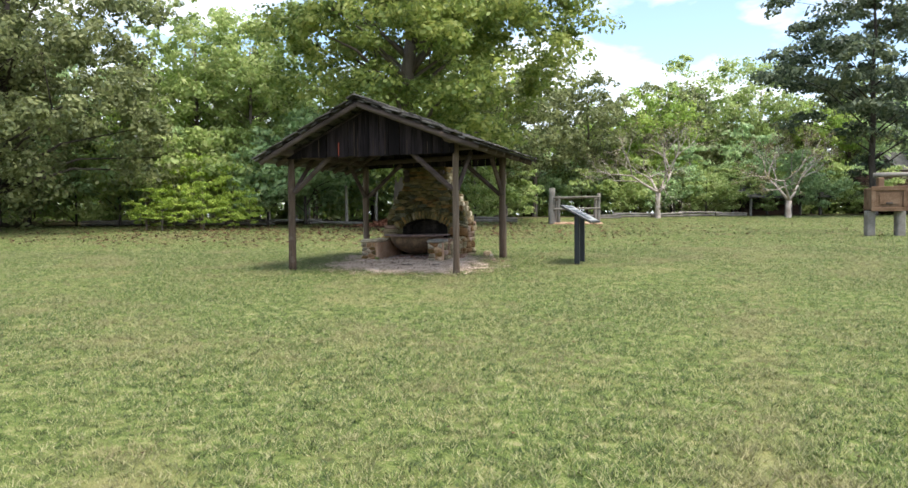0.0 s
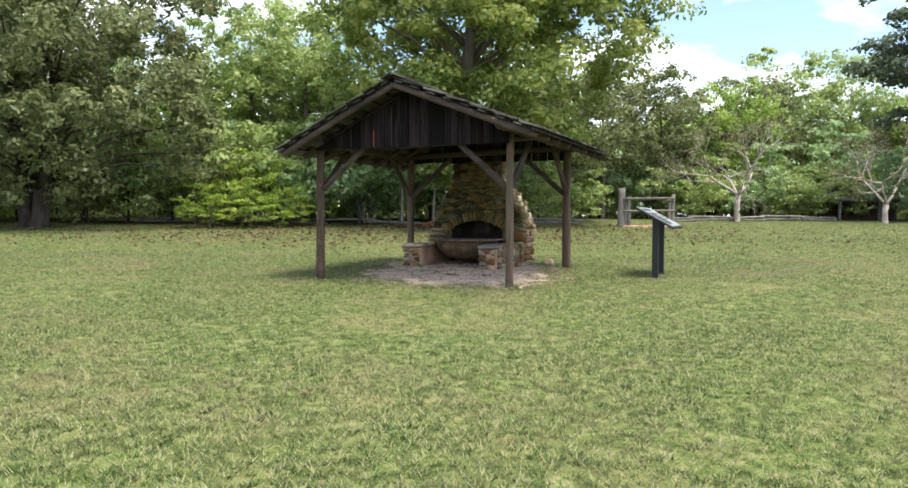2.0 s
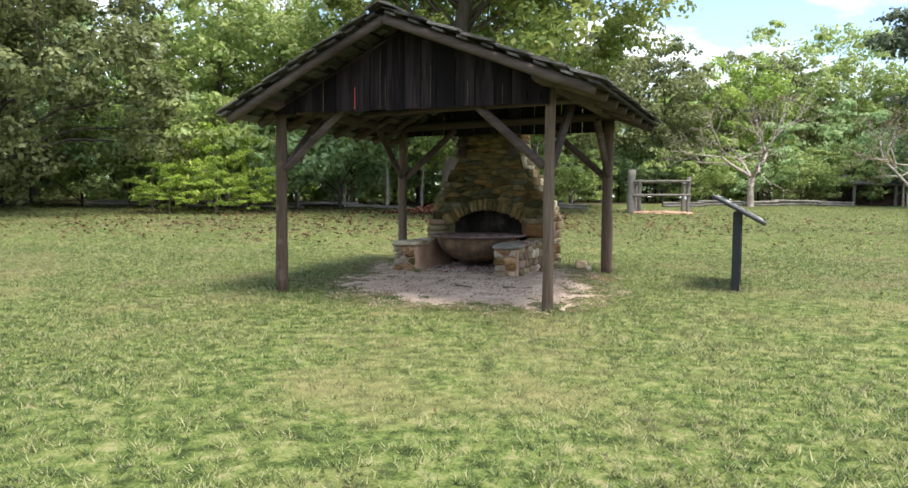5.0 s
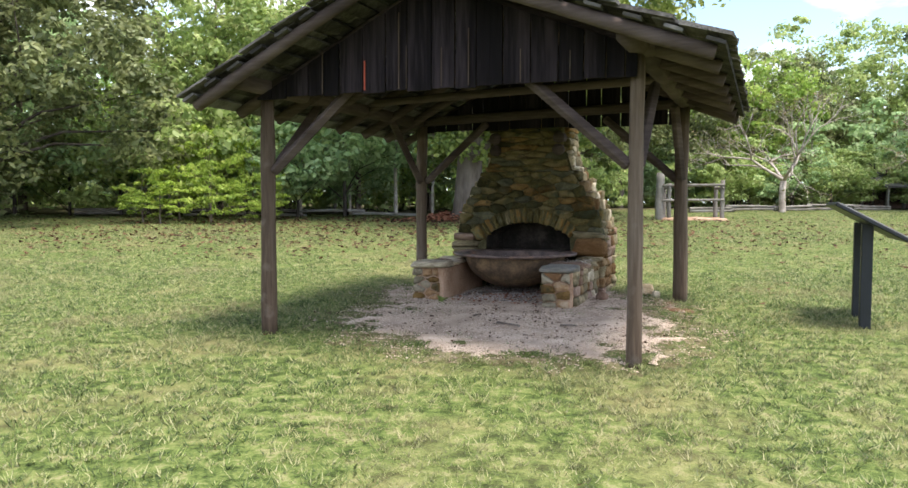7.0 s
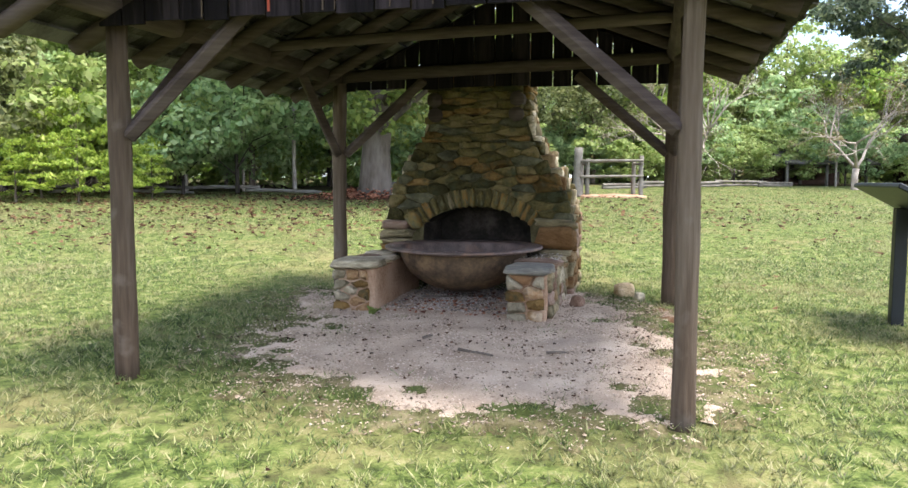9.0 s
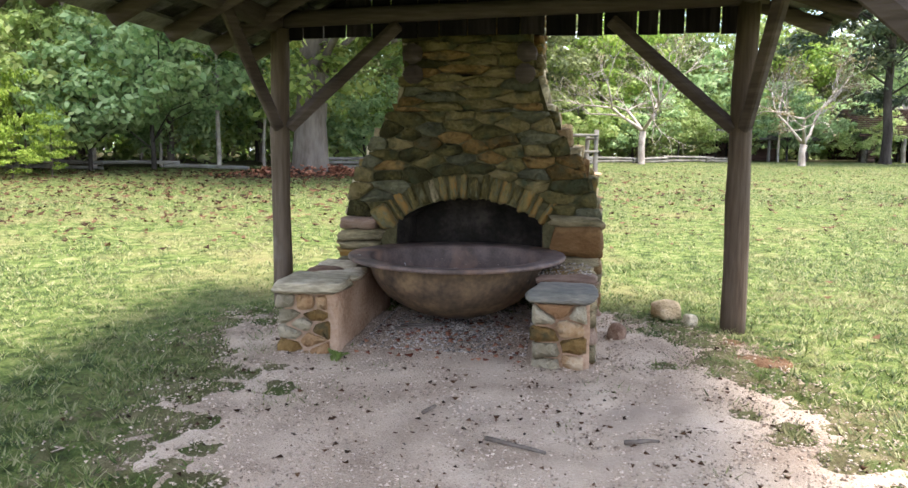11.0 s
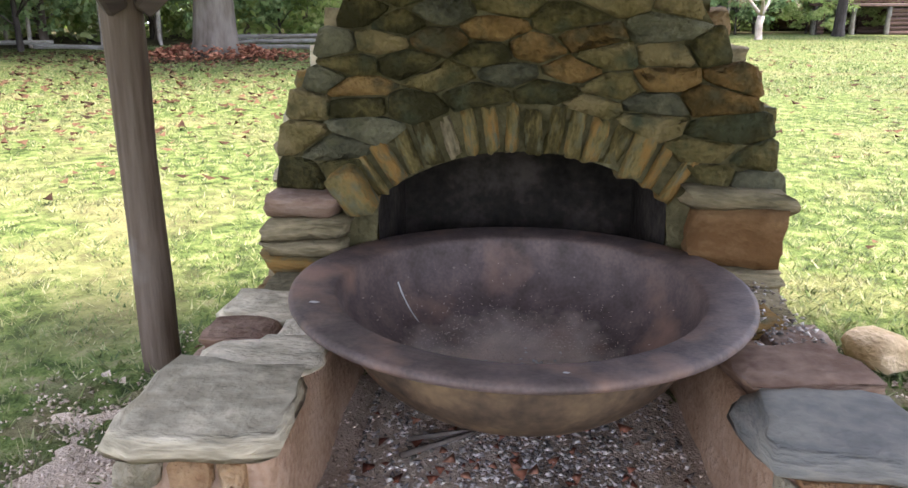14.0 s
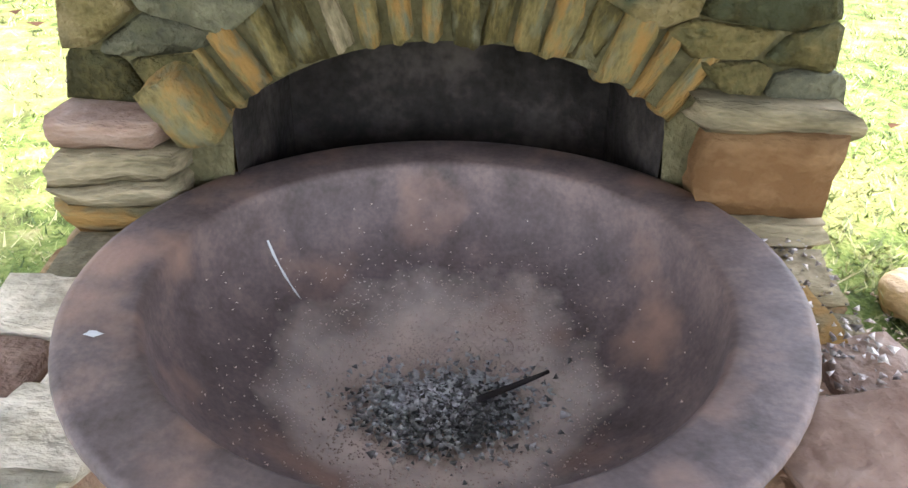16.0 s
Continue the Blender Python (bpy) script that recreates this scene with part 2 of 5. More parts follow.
M["rubble_orange"] = material("rubble_orange", [(0.2346, 0.1271, 0.06354), (0.3715, 0.2346, 0.1271), (0.4887, 0.3715, 0.2541)], scale=7, fine=42, bump=1.0, rough=0.9, rnd=0.4, detail=9.0, bump_dist=0.025)
M["rubble_pale"] = material("rubble_pale", [(0.1822, 0.1524, 0.09936), (0.2981, 0.2513, 0.1788), (0.414, 0.3504, 0.2517)], scale=7, fine=42, bump=1.0, rough=0.9, rnd=0.4, detail=9.0, bump_dist=0.025)
M["iron"] = material("iron", [(0.06214, 0.04257, 0.0362), (0.1119, 0.07878, 0.07027), (0.1865, 0.1277, 0.1091)], scale=9, fine=70, bump=0.3, rough=0.62, metal=0.0, stain=(0.27, 0.16, 0.115), stain_scale=3.4, stain_at=(0.5, 0.66), bump_dist=0.006, detail=12.0)
M["ash"] = material("ash", [(0.17, 0.16, 0.148), (0.5, 0.475, 0.45), (0.8, 0.77, 0.73)], scale=3, fine=30, island=0.9, bump=0)
M["soil"] = material("soil", [(0.07, 0.062, 0.028), (0.15, 0.13, 0.065), (0.26, 0.22, 0.13)], scale=6, fine=50, rough=0.95, bump=0.8, stain=(0.08, 0.1, 0.03), stain_scale=5.0, stain_at=(0.45, 0.62))
M["stone_slate"] = material("stone_slate", [(0.1156, 0.1082, 0.09555), (0.1951, 0.1837, 0.1638), (0.3034, 0.2755, 0.2293)], scale=2, fine=9, bump=0.65, bump_dist=0.02, rough=0.8, rnd=0.2, detail=9.0)
M["steel_paint"] = material("steel_paint", [(0.0081, 0.0099, 0.0126), (0.0126, 0.0153, 0.0189)], scale=4, fine=60, rough=0.45, bump=0.1)
M["dead_leaf"] = material("dead_leaf", [(0.026, 0.01352, 0.00728), (0.0728, 0.0364, 0.01976), (0.1404, 0.078, 0.0442)], scale=3, fine=20, island=0.6, bump=0, rough=0.8, translucent=0.15)
M["rail"] = material("rail", [(0.0992, 0.08928, 0.07688), (0.1786, 0.1637, 0.1438), (0.248, 0.2331, 0.2133)], scale=3, fine=30, bump=0.5, rough=0.95, rnd=0.2)
M["log_wall"] = material("log_wall", [(0.05, 0.035, 0.03), (0.12, 0.075, 0.062), (0.2, 0.13, 0.11)], scale=3, fine=30, stretch=(0.1, 0.1, 1), bump=0.5, rough=0.95)
M["old_roof"] = material("old_roof", [(0.06, 0.058, 0.055), (0.13, 0.125, 0.12), (0.22, 0.21, 0.2)], scale=2, fine=20, bump=0.5, rough=0.95)
M["box_wood"] = material("box_wood", [(0.078, 0.045, 0.027), (0.144, 0.09, 0.057), (0.198, 0.138, 0.096)], scale=3, fine=30, bump=0.4, rough=0.9)
M["panel_print"] = material("panel_print", [(0.21, 0.21, 0.196), (0.35, 0.35, 0.329)], scale=3, fine=10, rough=0.35, bump=0)
M["paint_red"] = material("paint_red", [(0.3, 0.05, 0.03), (0.4, 0.1, 0.06)], scale=9, fine=60, rough=0.8, bump=0.1)
M["dust"] = material("dust", [(0.46, 0.34, 0.27), (0.68, 0.53, 0.44), (0.8, 0.68, 0.58)], scale=5, fine=60, rough=0.95, bump=0.3)
M["rock_ochre"] = material("rock_ochre", [(0.42, 0.286, 0.1495), (0.644, 0.468, 0.276), (0.84, 0.65, 0.437)], scale=2, fine=9, bump=0.65, bump_dist=0.02, detail=9.0, rough=0.9)
M["red_leaf"] = material("red_leaf", [(0.117, 0.039, 0.0234), (0.26, 0.0975, 0.0585), (0.442, 0.208, 0.13)], scale=3, fine=20, island=0.6, bump=0, rough=0.8, translucent=0.15)
M["rust"] = material("rust", [(0.0405, 0.0297, 0.0225), (0.1125, 0.0765, 0.0495), (0.216, 0.144, 0.081)], scale=6, fine=30, rough=0.8, bump=0.3, detail=9.0, bump_dist=0.006)
M["cinder"] = material("cinder", [(0.137, 0.1165, 0.1028), (0.4111, 0.3494, 0.3084), (0.7125, 0.6303, 0.5617)], scale=3, fine=30, island=0.6, bump=0)
M["earth"] = material("earth", [(0.096, 0.048, 0.0248), (0.1632, 0.0912, 0.0496), (0.2112, 0.144, 0.09424)], scale=6, fine=50, rough=0.95, bump=0.7)
M["droppings"] = material("droppings", [(0.5, 0.5, 0.48), (0.7, 0.7, 0.68)], scale=9, fine=60, rough=0.8, bump=0.1)


def settle_dust(mat, color, r0, r1, lean):
    """Pale dust settled about the bottom of a bowl, with an uneven edge."""
    nt = mat.node_tree
    n, l = nt.nodes.new, nt.links.new
    base = nt.nodes["Principled BSDF"].inputs["Base Color"]
    src = base.links[0].from_socket
    tc, mp, ln = n("ShaderNodeTexCoord"), n("ShaderNodeMapping"), n("ShaderNodeVectorMath")
    mp.inputs["Scale"].default_value, mp.inputs["Location"].default_value = (1, 1, 0), (0, -lean, 0)
    ln.operation = "LENGTH"
    no, ma, mr, mx = n("ShaderNodeTexNoise"), n("ShaderNodeMath"), n("ShaderNodeMapRange"), n("ShaderNodeMix")
    no.inputs["Scale"].default_value, no.inputs["Detail"].default_value = 7.0, 8.0
    ma.operation, ma.inputs[1].default_value = "MULTIPLY_ADD", 0.3
    mr.inputs["From Min"].default_value, mr.inputs["From Max"].default_value = r1 + 0.15, r0 + 0.15
    mx.data_type = "RGBA"
    mx.inputs["B"].default_value = (*color, 1)
    l(tc.outputs["Object"], mp.inputs["Vector"])
    l(mp.outputs["Vector"], ln.inputs[0])
    l(tc.outputs["Object"], no.inputs["Vector"])
    l(no.outputs["Fac"], ma.inputs[0])
    l(ln.outputs["Value"], ma.inputs[2])
    l(ma.outputs[0], mr.inputs["Value"])
    l(mr.outputs["Result"], mx.inputs["Factor"])
    l(src, mx.inputs["A"])
    l(mx.outputs["Result"], base)


settle_dust(M["iron"], (0.78, 0.63, 0.52), 0.2, 0.42, 0.05)


# ---- mesh helpers ----
def mesh_object(name, bm, mat, smooth=False):
    me = bpy.data.meshes.new(name)
    bm.to_mesh(me)
    bm.free()
    me.materials.append(mat)
    if smooth:
        me.shade_smooth()
    return new(name, me)


def part(name, bm, mat, parent, label="", smooth=False):
    ob = mesh_object(name, bm, mat, smooth)
    ob.parent = parent
    return tagged(ob, label)


def piece(name, me, parent, loc, rot=(0, 0, 0), scale=(1, 1, 1)):
    ob = new(name, me)
    ob.parent = parent
    ob.location, ob.rotation_euler, ob.scale = loc, rot, scale
    return ob


def thing(name, loc, rz, label, category, group="", kind=""):
    ob = new(name)
    ob.empty_display_size = 0.2
    ob.matrix_basis = pose(*loc, 0, 0, rz)
    return tagged(ob, label, category, group, kind)


def add_box(bm, lo, hi, bevel=0.0, m=None):
    lo, hi = Vector(lo), Vector(hi)
    r = bmesh.ops.create_cube(bm, size=1.0)
    vs = r["verts"]
    for v in vs:
        v.co = Vector(((lo[i] + hi[i]) / 2 + v.co[i] * (hi[i] - lo[i]) for i in range(3)))
    if bevel:
        es = list({e for v in vs for e in v.link_edges})
        b = bmesh.ops.bevel(bm, geom=es, offset=bevel, segments=1, affect="EDGES")
        vs = list({v for f in b["faces"] for v in f.verts} | {v for v in vs if v.is_valid})
    if m is not None:
        bmesh.ops.transform(bm, matrix=m, verts=[v for v in vs if v.is_valid])


def add_tube(bm, pts, radii, sides=8, wobble=0.0, rng=random, cap=True, squash=1.0):
    """A tapered limb through the points."""
    rings = []
    pts = [Vector(p) for p in pts]
    for i, p in enumerate(pts):
        d = (pts[min(i + 1, len(pts) - 1)] - pts[max(i - 1, 0)]).normalized()
        a = d.cross(Vector((0.12, 1, 0.1)) if abs(d.z) > 0.7 else Vector((0, 0, 1))).normalized()
        b = d.cross(a)
        ring = []
        for k in range(sides):
            t = 2 * math.pi * k / sides
            r = radii[i] * (1 + wobble * (rng.random() - 0.5))
            ring.append(bm.verts.new(p + a * math.cos(t) * r + b * math.sin(t) * r * squash))
        rings.append(ring)
    for q, r in zip(rings, rings[1:]):
        for k in range(sides):
            bm.faces.new((q[k], q[(k + 1) % sides], r[(k + 1) % sides], r[k]))
    if cap:
        bm.faces.new(rings[0][::-1])
        bm.faces.new(rings[-1])


def log_bm(a, b, r0, r1=None, sides=10, seed=0, bend=0.0, wobble=0.12, rings=7):
    rng = random.Random(seed)
    bm = bmesh.new()
    a, b = Vector(a), Vector(b)
    r1 = r1 or r0
    side = (b - a).cross(Vector((0.3, 0.5, 0.8))).normalized()
    pts, rad = [], []
    for i in range(rings):
        t = i / (rings - 1)
        pts.append(a.lerp(b, t) + side * bend * (math.sin(t * math.pi) + 0.35 * math.sin(t * 7 + seed)))
        rad.append((r0 + (r1 - r0) * t) * (1 + 0.1 * (rng.random() - 0.5)))
    add_tube(bm, pts, rad, sides, wobble, rng)
    return bm


def strip_mesh(name, verts, faces_n, mat):
    """A mesh of many loose polygons with faces_n corners each, from an array of corners."""
    v = np.asarray(verts, dtype=np.float32).reshape(-1, 3)
    nf = len(v) // faces_n
    me = bpy.data.meshes.new(name)
    me.vertices.add(len(v))
    me.vertices.foreach_set("co", v.ravel())
    me.loops.add(len(v))
    me.loops.foreach_set("vertex_index", np.arange(len(v), dtype=np.int32))
    me.polygons.add(nf)
    me.polygons.foreach_set("loop_start", np.arange(0, len(v), faces_n, dtype=np.int32))
    me.materials.append(mat)
    me.update(calc_edges=True)
    return me


# ---- ground ----
def gh(x, y):
    """Height of the ground: a gentle rise that flattens towards the woods."""
    y = np.asarray(y, dtype=float)
    z = -0.09 + 0.0405 * np.minimum(y, 17.0)
    z = z + 0.03 * np.clip(y - 17.0, 0, 30) + 0.008 * np.clip(y - 47, 0, 60)
    return z


def ghf(x, y):
    return float(gh(x, y))


def build_ground():
    xs = np.concatenate([[-1500, -500, -200, -100, -70], np.arange(-50, 51, 1.0), [70, 100, 200, 500, 1500]])
    ys = np.concatenate([[-1500, -500, -200, -100, -50, -25, -15], np.arange(-10, 61, 1.0), [70, 85, 107, 200, 500, 1500]])
    X, Y = np.meshgrid(xs, ys)
    Z = gh(X, Y)
    bm = bmesh.new()
    vs = [bm.verts.new((x, y, z + 0.02 * noise.noise((x * 0.35, y * 0.35, 1.7)))) for x, y, z in zip(X.ravel(), Y.ravel(), Z.ravel())]
    w = len(xs)
    for j in range(len(ys) - 1):
        for i in range(w - 1):
            bm.faces.new((vs[j * w + i], vs[j * w + i + 1], vs[(j + 1) * w + i + 1], vs[(j + 1) * w + i]))
    tagged(mesh_object("ground", bm, M["lawn"], True), "mown green lawn with dry straw-coloured patches, rising gently", "lawn", kind="structure")


def build_forest_floor():
    """Leaf litter under the trees, with an uneven edge against the lawn."""
    bm = bmesh.new()
    xs = np.arange(-72, 73, 2.0)
    rows = []
    for x in xs:
        edge = float(np.interp(x, (-72, -20, -5, 2, 8, 30, 72), (38, 38.5, 40.5, 44, 50, 54, 54))) + 0.9 * math.sin(x * 0.9) + 0.5 * math.sin(x * 2.3)
        rows.append([bm.verts.new((x, y, ghf(x, y) + (0.045 if k else -0.06))) for k, y in enumerate([edge, edge + 0.5] + [edge + (104 - edge) * t for t in (0.06, 0.12, 0.2, 0.35, 0.6, 1.0)])])
    for a, b in zip(rows, rows[1:]):
        for k in range(len(a) - 1):
            bm.faces.new((a[k], b[k], b[k + 1], a[k + 1]))
    tagged(mesh_object("forest_floor", bm, M["forest_floor"], True), "dark leaf litter on the ground under the woods", "forest floor", kind="structure")


build_ground()
build_forest_floor()

# ---- shelter frame ----
SX, SY, SZ, SYAW = -1.04, 16.09, 0.56, -18.35
SM = pose(SX, SY, SZ, 0, 0, SYAW)


def sw(u, v, z=0.0):
    """World place of a point of the shelter's own axes."""
    return SM @ Vector((u, v, z))


def sg(u, v):
    """The ground there, in the shelter's heights."""
    p = sw(u, v)
    return ghf(p.x, p.y) - SZ


# ---- shelter ----
PU, PV = 1.70, 1.68
EAVE_U = {-1: 2.10, 1: 2.36}
SLOPE = {-1: 0.50, 1: 0.375}
ROOF_V0, ROOF_V1 = -2.36, 2.06
PEAK = 3.16


def roof_z(u):
    return PEAK - SLOPE[-1 if u < 0 else 1] * abs(u)


def build_shelter():
    s = thing("open_shelter", (SX, SY, SZ), SYAW, "weathered open timber shelter with a shingled gable roof over the hearth", "shelter")
    n = 0
    for u, v, r in ((-PU, -PV, 0.072), (PU, -PV, 0.06), (PU, PV, 0.082), (-PU + 0.04, PV, 0.074)):
        n += 1
        part("post", log_bm((u, v, sg(u, v) - 0.15), (u, v, 2.2 if u < 0 else 2.32), r * 1.05, r * 0.92, 12, n, 0.012, 0.1, 10), M["timber"], s, "weathered round log post", True)
        for du, dv in ((-1, 0), (0, -1)):
            su, sv = (1 if u < 0 else -1), (1 if v < 0 else -1)
            a = (u + (0.06 * su if du else 0), v + (0.06 * sv if dv else 0), 1.47)
            b = (u + (0.92 * su if du else 0), v + (0.92 * sv if dv else 0), 2.22)
            bm = bmesh.new()
            add_tube(bm, [a, b], [0.056, 0.056], 4, 0.05, random.Random(n * 3 + du), True)
            bmesh.ops.bevel(bm, geom=bm.edges[:], offset=0.012, segments=1, affect="EDGES")
            part("brace", bm, M["timber_h"], s, "dark sawn diagonal brace")
    for u, z in ((-PU, 2.27), (PU, 2.40)):
        part("wall_plate", log_bm((u, -2.12, z), (u, 2.02, z), 0.1, 0.095, 12, 5 + n, 0.008), M["timber_h"], s, "round log wall plate", True)
        n += 1
    for v, z, r in ((-PV, 2.27, 0.075), (0.1, 2.31, 0.045), (PV, 2.26, 0.06)):
        part("tie_beam", log_bm((-PU - 0.12, v, z), (PU + 0.12, v, z + 0.1), r, r, 10, 11 + n, 0.006), M["timber_h"], s, "", True)
        n += 1
    for i in range(8):
        v = ROOF_V0 + 0.1 + i * (ROOF_V1 - ROOF_V0 - 0.2) / 7
        for sgn in (-1, 1):
            part("rafter", log_bm((sgn * (EAVE_U[sgn] - 0.07), v, roof_z(sgn * (EAVE_U[sgn] - 0.07)) - 0.12), (0, v, PEAK - 0.12), 0.055, 0.05, 8, i * 2 + sgn, 0.01), M["timber_h"], s, "", True)
    for sgn in (-1, 1):
        for k in range(9):
            u = sgn * (0.12 + k * (EAVE_U[sgn] - 0.18) / 8)
            bm = bmesh.new()
            ang = sgn * math.atan(SLOPE[sgn])
            add_box(bm, (-0.065, ROOF_V0, -0.012), (0.065, ROOF_V1, 0.012), 0, Matrix.Translation((u, 0, roof_z(u) - 0.05)) @ Matrix.Rotation(ang, 4, "Y"))
            part("roof_lath", bm, M["shingle"], s)
    # gable boards, front and back
    rng = random.Random(4)
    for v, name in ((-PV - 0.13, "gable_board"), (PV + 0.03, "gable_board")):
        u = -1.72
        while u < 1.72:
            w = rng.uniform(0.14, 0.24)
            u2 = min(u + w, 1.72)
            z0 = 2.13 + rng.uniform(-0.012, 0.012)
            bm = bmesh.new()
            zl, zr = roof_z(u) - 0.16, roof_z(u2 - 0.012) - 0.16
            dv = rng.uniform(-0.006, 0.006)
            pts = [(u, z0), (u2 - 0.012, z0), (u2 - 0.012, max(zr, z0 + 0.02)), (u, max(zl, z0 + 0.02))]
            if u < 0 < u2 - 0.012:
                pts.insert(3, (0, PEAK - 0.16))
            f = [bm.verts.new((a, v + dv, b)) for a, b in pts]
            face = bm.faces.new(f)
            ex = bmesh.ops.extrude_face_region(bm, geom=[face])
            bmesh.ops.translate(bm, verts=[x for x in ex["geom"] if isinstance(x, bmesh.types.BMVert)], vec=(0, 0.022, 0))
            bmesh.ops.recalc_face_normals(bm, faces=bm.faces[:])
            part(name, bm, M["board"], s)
            u = u2
    # pale drip marks and one red mark on the front boards
    for u, z1, w in ((-1.02, 2.52, 0.014), (-0.27, 2.78, 0.016), (-0.2, 2.5, 0.008), (0.12, 2.46, 0.012), (0.36, 2.6, 0.014), (0.8, 2.4, 0.01), (1.2, 2.36, 0.012)):
        bm = bmesh.new()
        add_box(bm, (u - w * 0.3, -PV - 0.142, 2.14), (u + w * 0.3, -PV - 0.139, z1))
        part("drip_mark", bm, M["timber"], s, "pale weathered drip mark")
    bm = bmesh.new()
    add_box(bm, (-0.605, -PV - 0.142, 2.15), (-0.59, -PV - 0.139, 2.4))
    part("paint_mark", bm, M["paint_red"], s, "thin red paint mark")
    return s


SHELTER = build_shelter()


def shingle_mesh(seed, w=0.17, l=0.36, t=0.022):
    rng = random.Random(seed)
    bm = bmesh.new()
    add_box(bm, (-w / 2, -l / 2, 0), (w / 2, l / 2, t))
    for v in bm.verts:
        v.co.z += 0.25 * t * rng.uniform(-1, 1) + (0.012 * (v.co.x / w) ** 2 if v.co.y < 0 else 0)
        v.co.y += rng.uniform(-0.02, 0.02) if v.co.y < 0 else 0
        v.co.x += rng.uniform(-0.006, 0.006)
    me = bpy.data.meshes.new("shingle")
    bm.to_mesh(me)
    bm.free()
    return me


def build_shingles():
    protos = [shingle_mesh(i) for i in range(6)]
    for p in protos:
        p.materials.append(M["shingle"])
    rng = random.Random(8)
    rows, per = 12, 25
    joined = bmesh.new()
    for sgn in (1, -1):
        ang = math.atan(SLOPE[sgn])
        sl = EAVE_U[sgn] / math.cos(ang)
        for r in range(rows):
            d = sl + 0.03 - 0.16 - r * (sl - 0.1) / rows
            for k in range(per):
                v = ROOF_V0 + 0.06 + (k + 0.5 * (r % 2) * 0.9) * (ROOF_V1 - ROOF_V0 - 0.1) / (per - 0.5) + rng.uniform(-0.01, 0.01)
                u = d * math.cos(ang) * sgn
                z = PEAK - d * math.sin(ang) - 0.012
                m = Matrix.Translation((u, v, z)) @ Matrix.Rotation(sgn * (ang - 0.055 + rng.uniform(-0.02, 0.012)), 4, "Y") @ Matrix.Rotation((math.pi / 2 if sgn > 0 else -math.pi / 2) + rng.uniform(-0.05, 0.05), 4, "Z")
                if sgn > 0:
                    ob = piece("shingle", rng.choice(protos), SHELTER, (0, 0, 0))
                    ob.matrix_basis = m
                else:
                    before = len(joined.verts)
                    joined.from_mesh(rng.choice(protos))
                    joined.verts.ensure_lookup_table()
                    for x in joined.verts[before:]:
                        x.co = m @ x.co
    tagged(part("shingle_slope", joined, M["shingle_i"], SHELTER, "grey split wooden shingles"), kind="stuff")
    for sgn in (-1, 1):
        for k in range(12):
            v0 = ROOF_V0 - 0.03 + k * (ROOF_V1 - ROOF_V0 + 0.06) / 12
            bm = bmesh.new()
            add_box(bm, (-0.09, v0, -0.012), (0.09, v0 + 0.46, 0.012), 0, Matrix.Translation((sgn * 0.075, 0, PEAK + 0.005 + rng.uniform(0, 0.012))) @ Matrix.Rotation(sgn * math.atan(SLOPE[sgn]) + rng.uniform(-0.03, 0.03), 4, "Y"))
            part("ridge_shingle", bm, M["shingle"], SHELTER)


# ---- kettle ----
KU, KV, KZ, KR = -0.245, 1.35, 0.575, 0.76

# ---- hearth ----
HU = -0.23          # middle of the hearth
FACE = 1.80         # front face of the chimney
PROFILE = [(0.50, 0.97), (0.81, 0.965), (1.0, 0.925), (1.2, 0.84), (1.39, 0.73), (1.58, 0.60), (1.74, 0.53), (1.9, 0.50), (2.65, 0.49)]
ARCH_W, ARCH_SPRING, ARCH_RISE = 0.56, 0.765, 0.185


def bowl_half(v, z):
    """Half the width that the kettle's bowl takes up there."""
    low = (KZ - z) / 0.45
    if low >= 1:
        return 0.0
    r = 0.645 * math.sqrt(max(0.0, 1 - max(0.0, low) ** 2))
    return math.sqrt(max(0.0, r * r - (v - KV) ** 2))


def half_width(z):
    zs, ws = zip(*PROFILE)
    return float(np.interp(z, zs, ws))


def arch_z(u):
    """Underside of the arch at u from its middle."""
    a = min(1.0, abs(u) / ARCH_W)
    return ARCH_SPRING + ARCH_RISE * (1 - a ** 2.2)


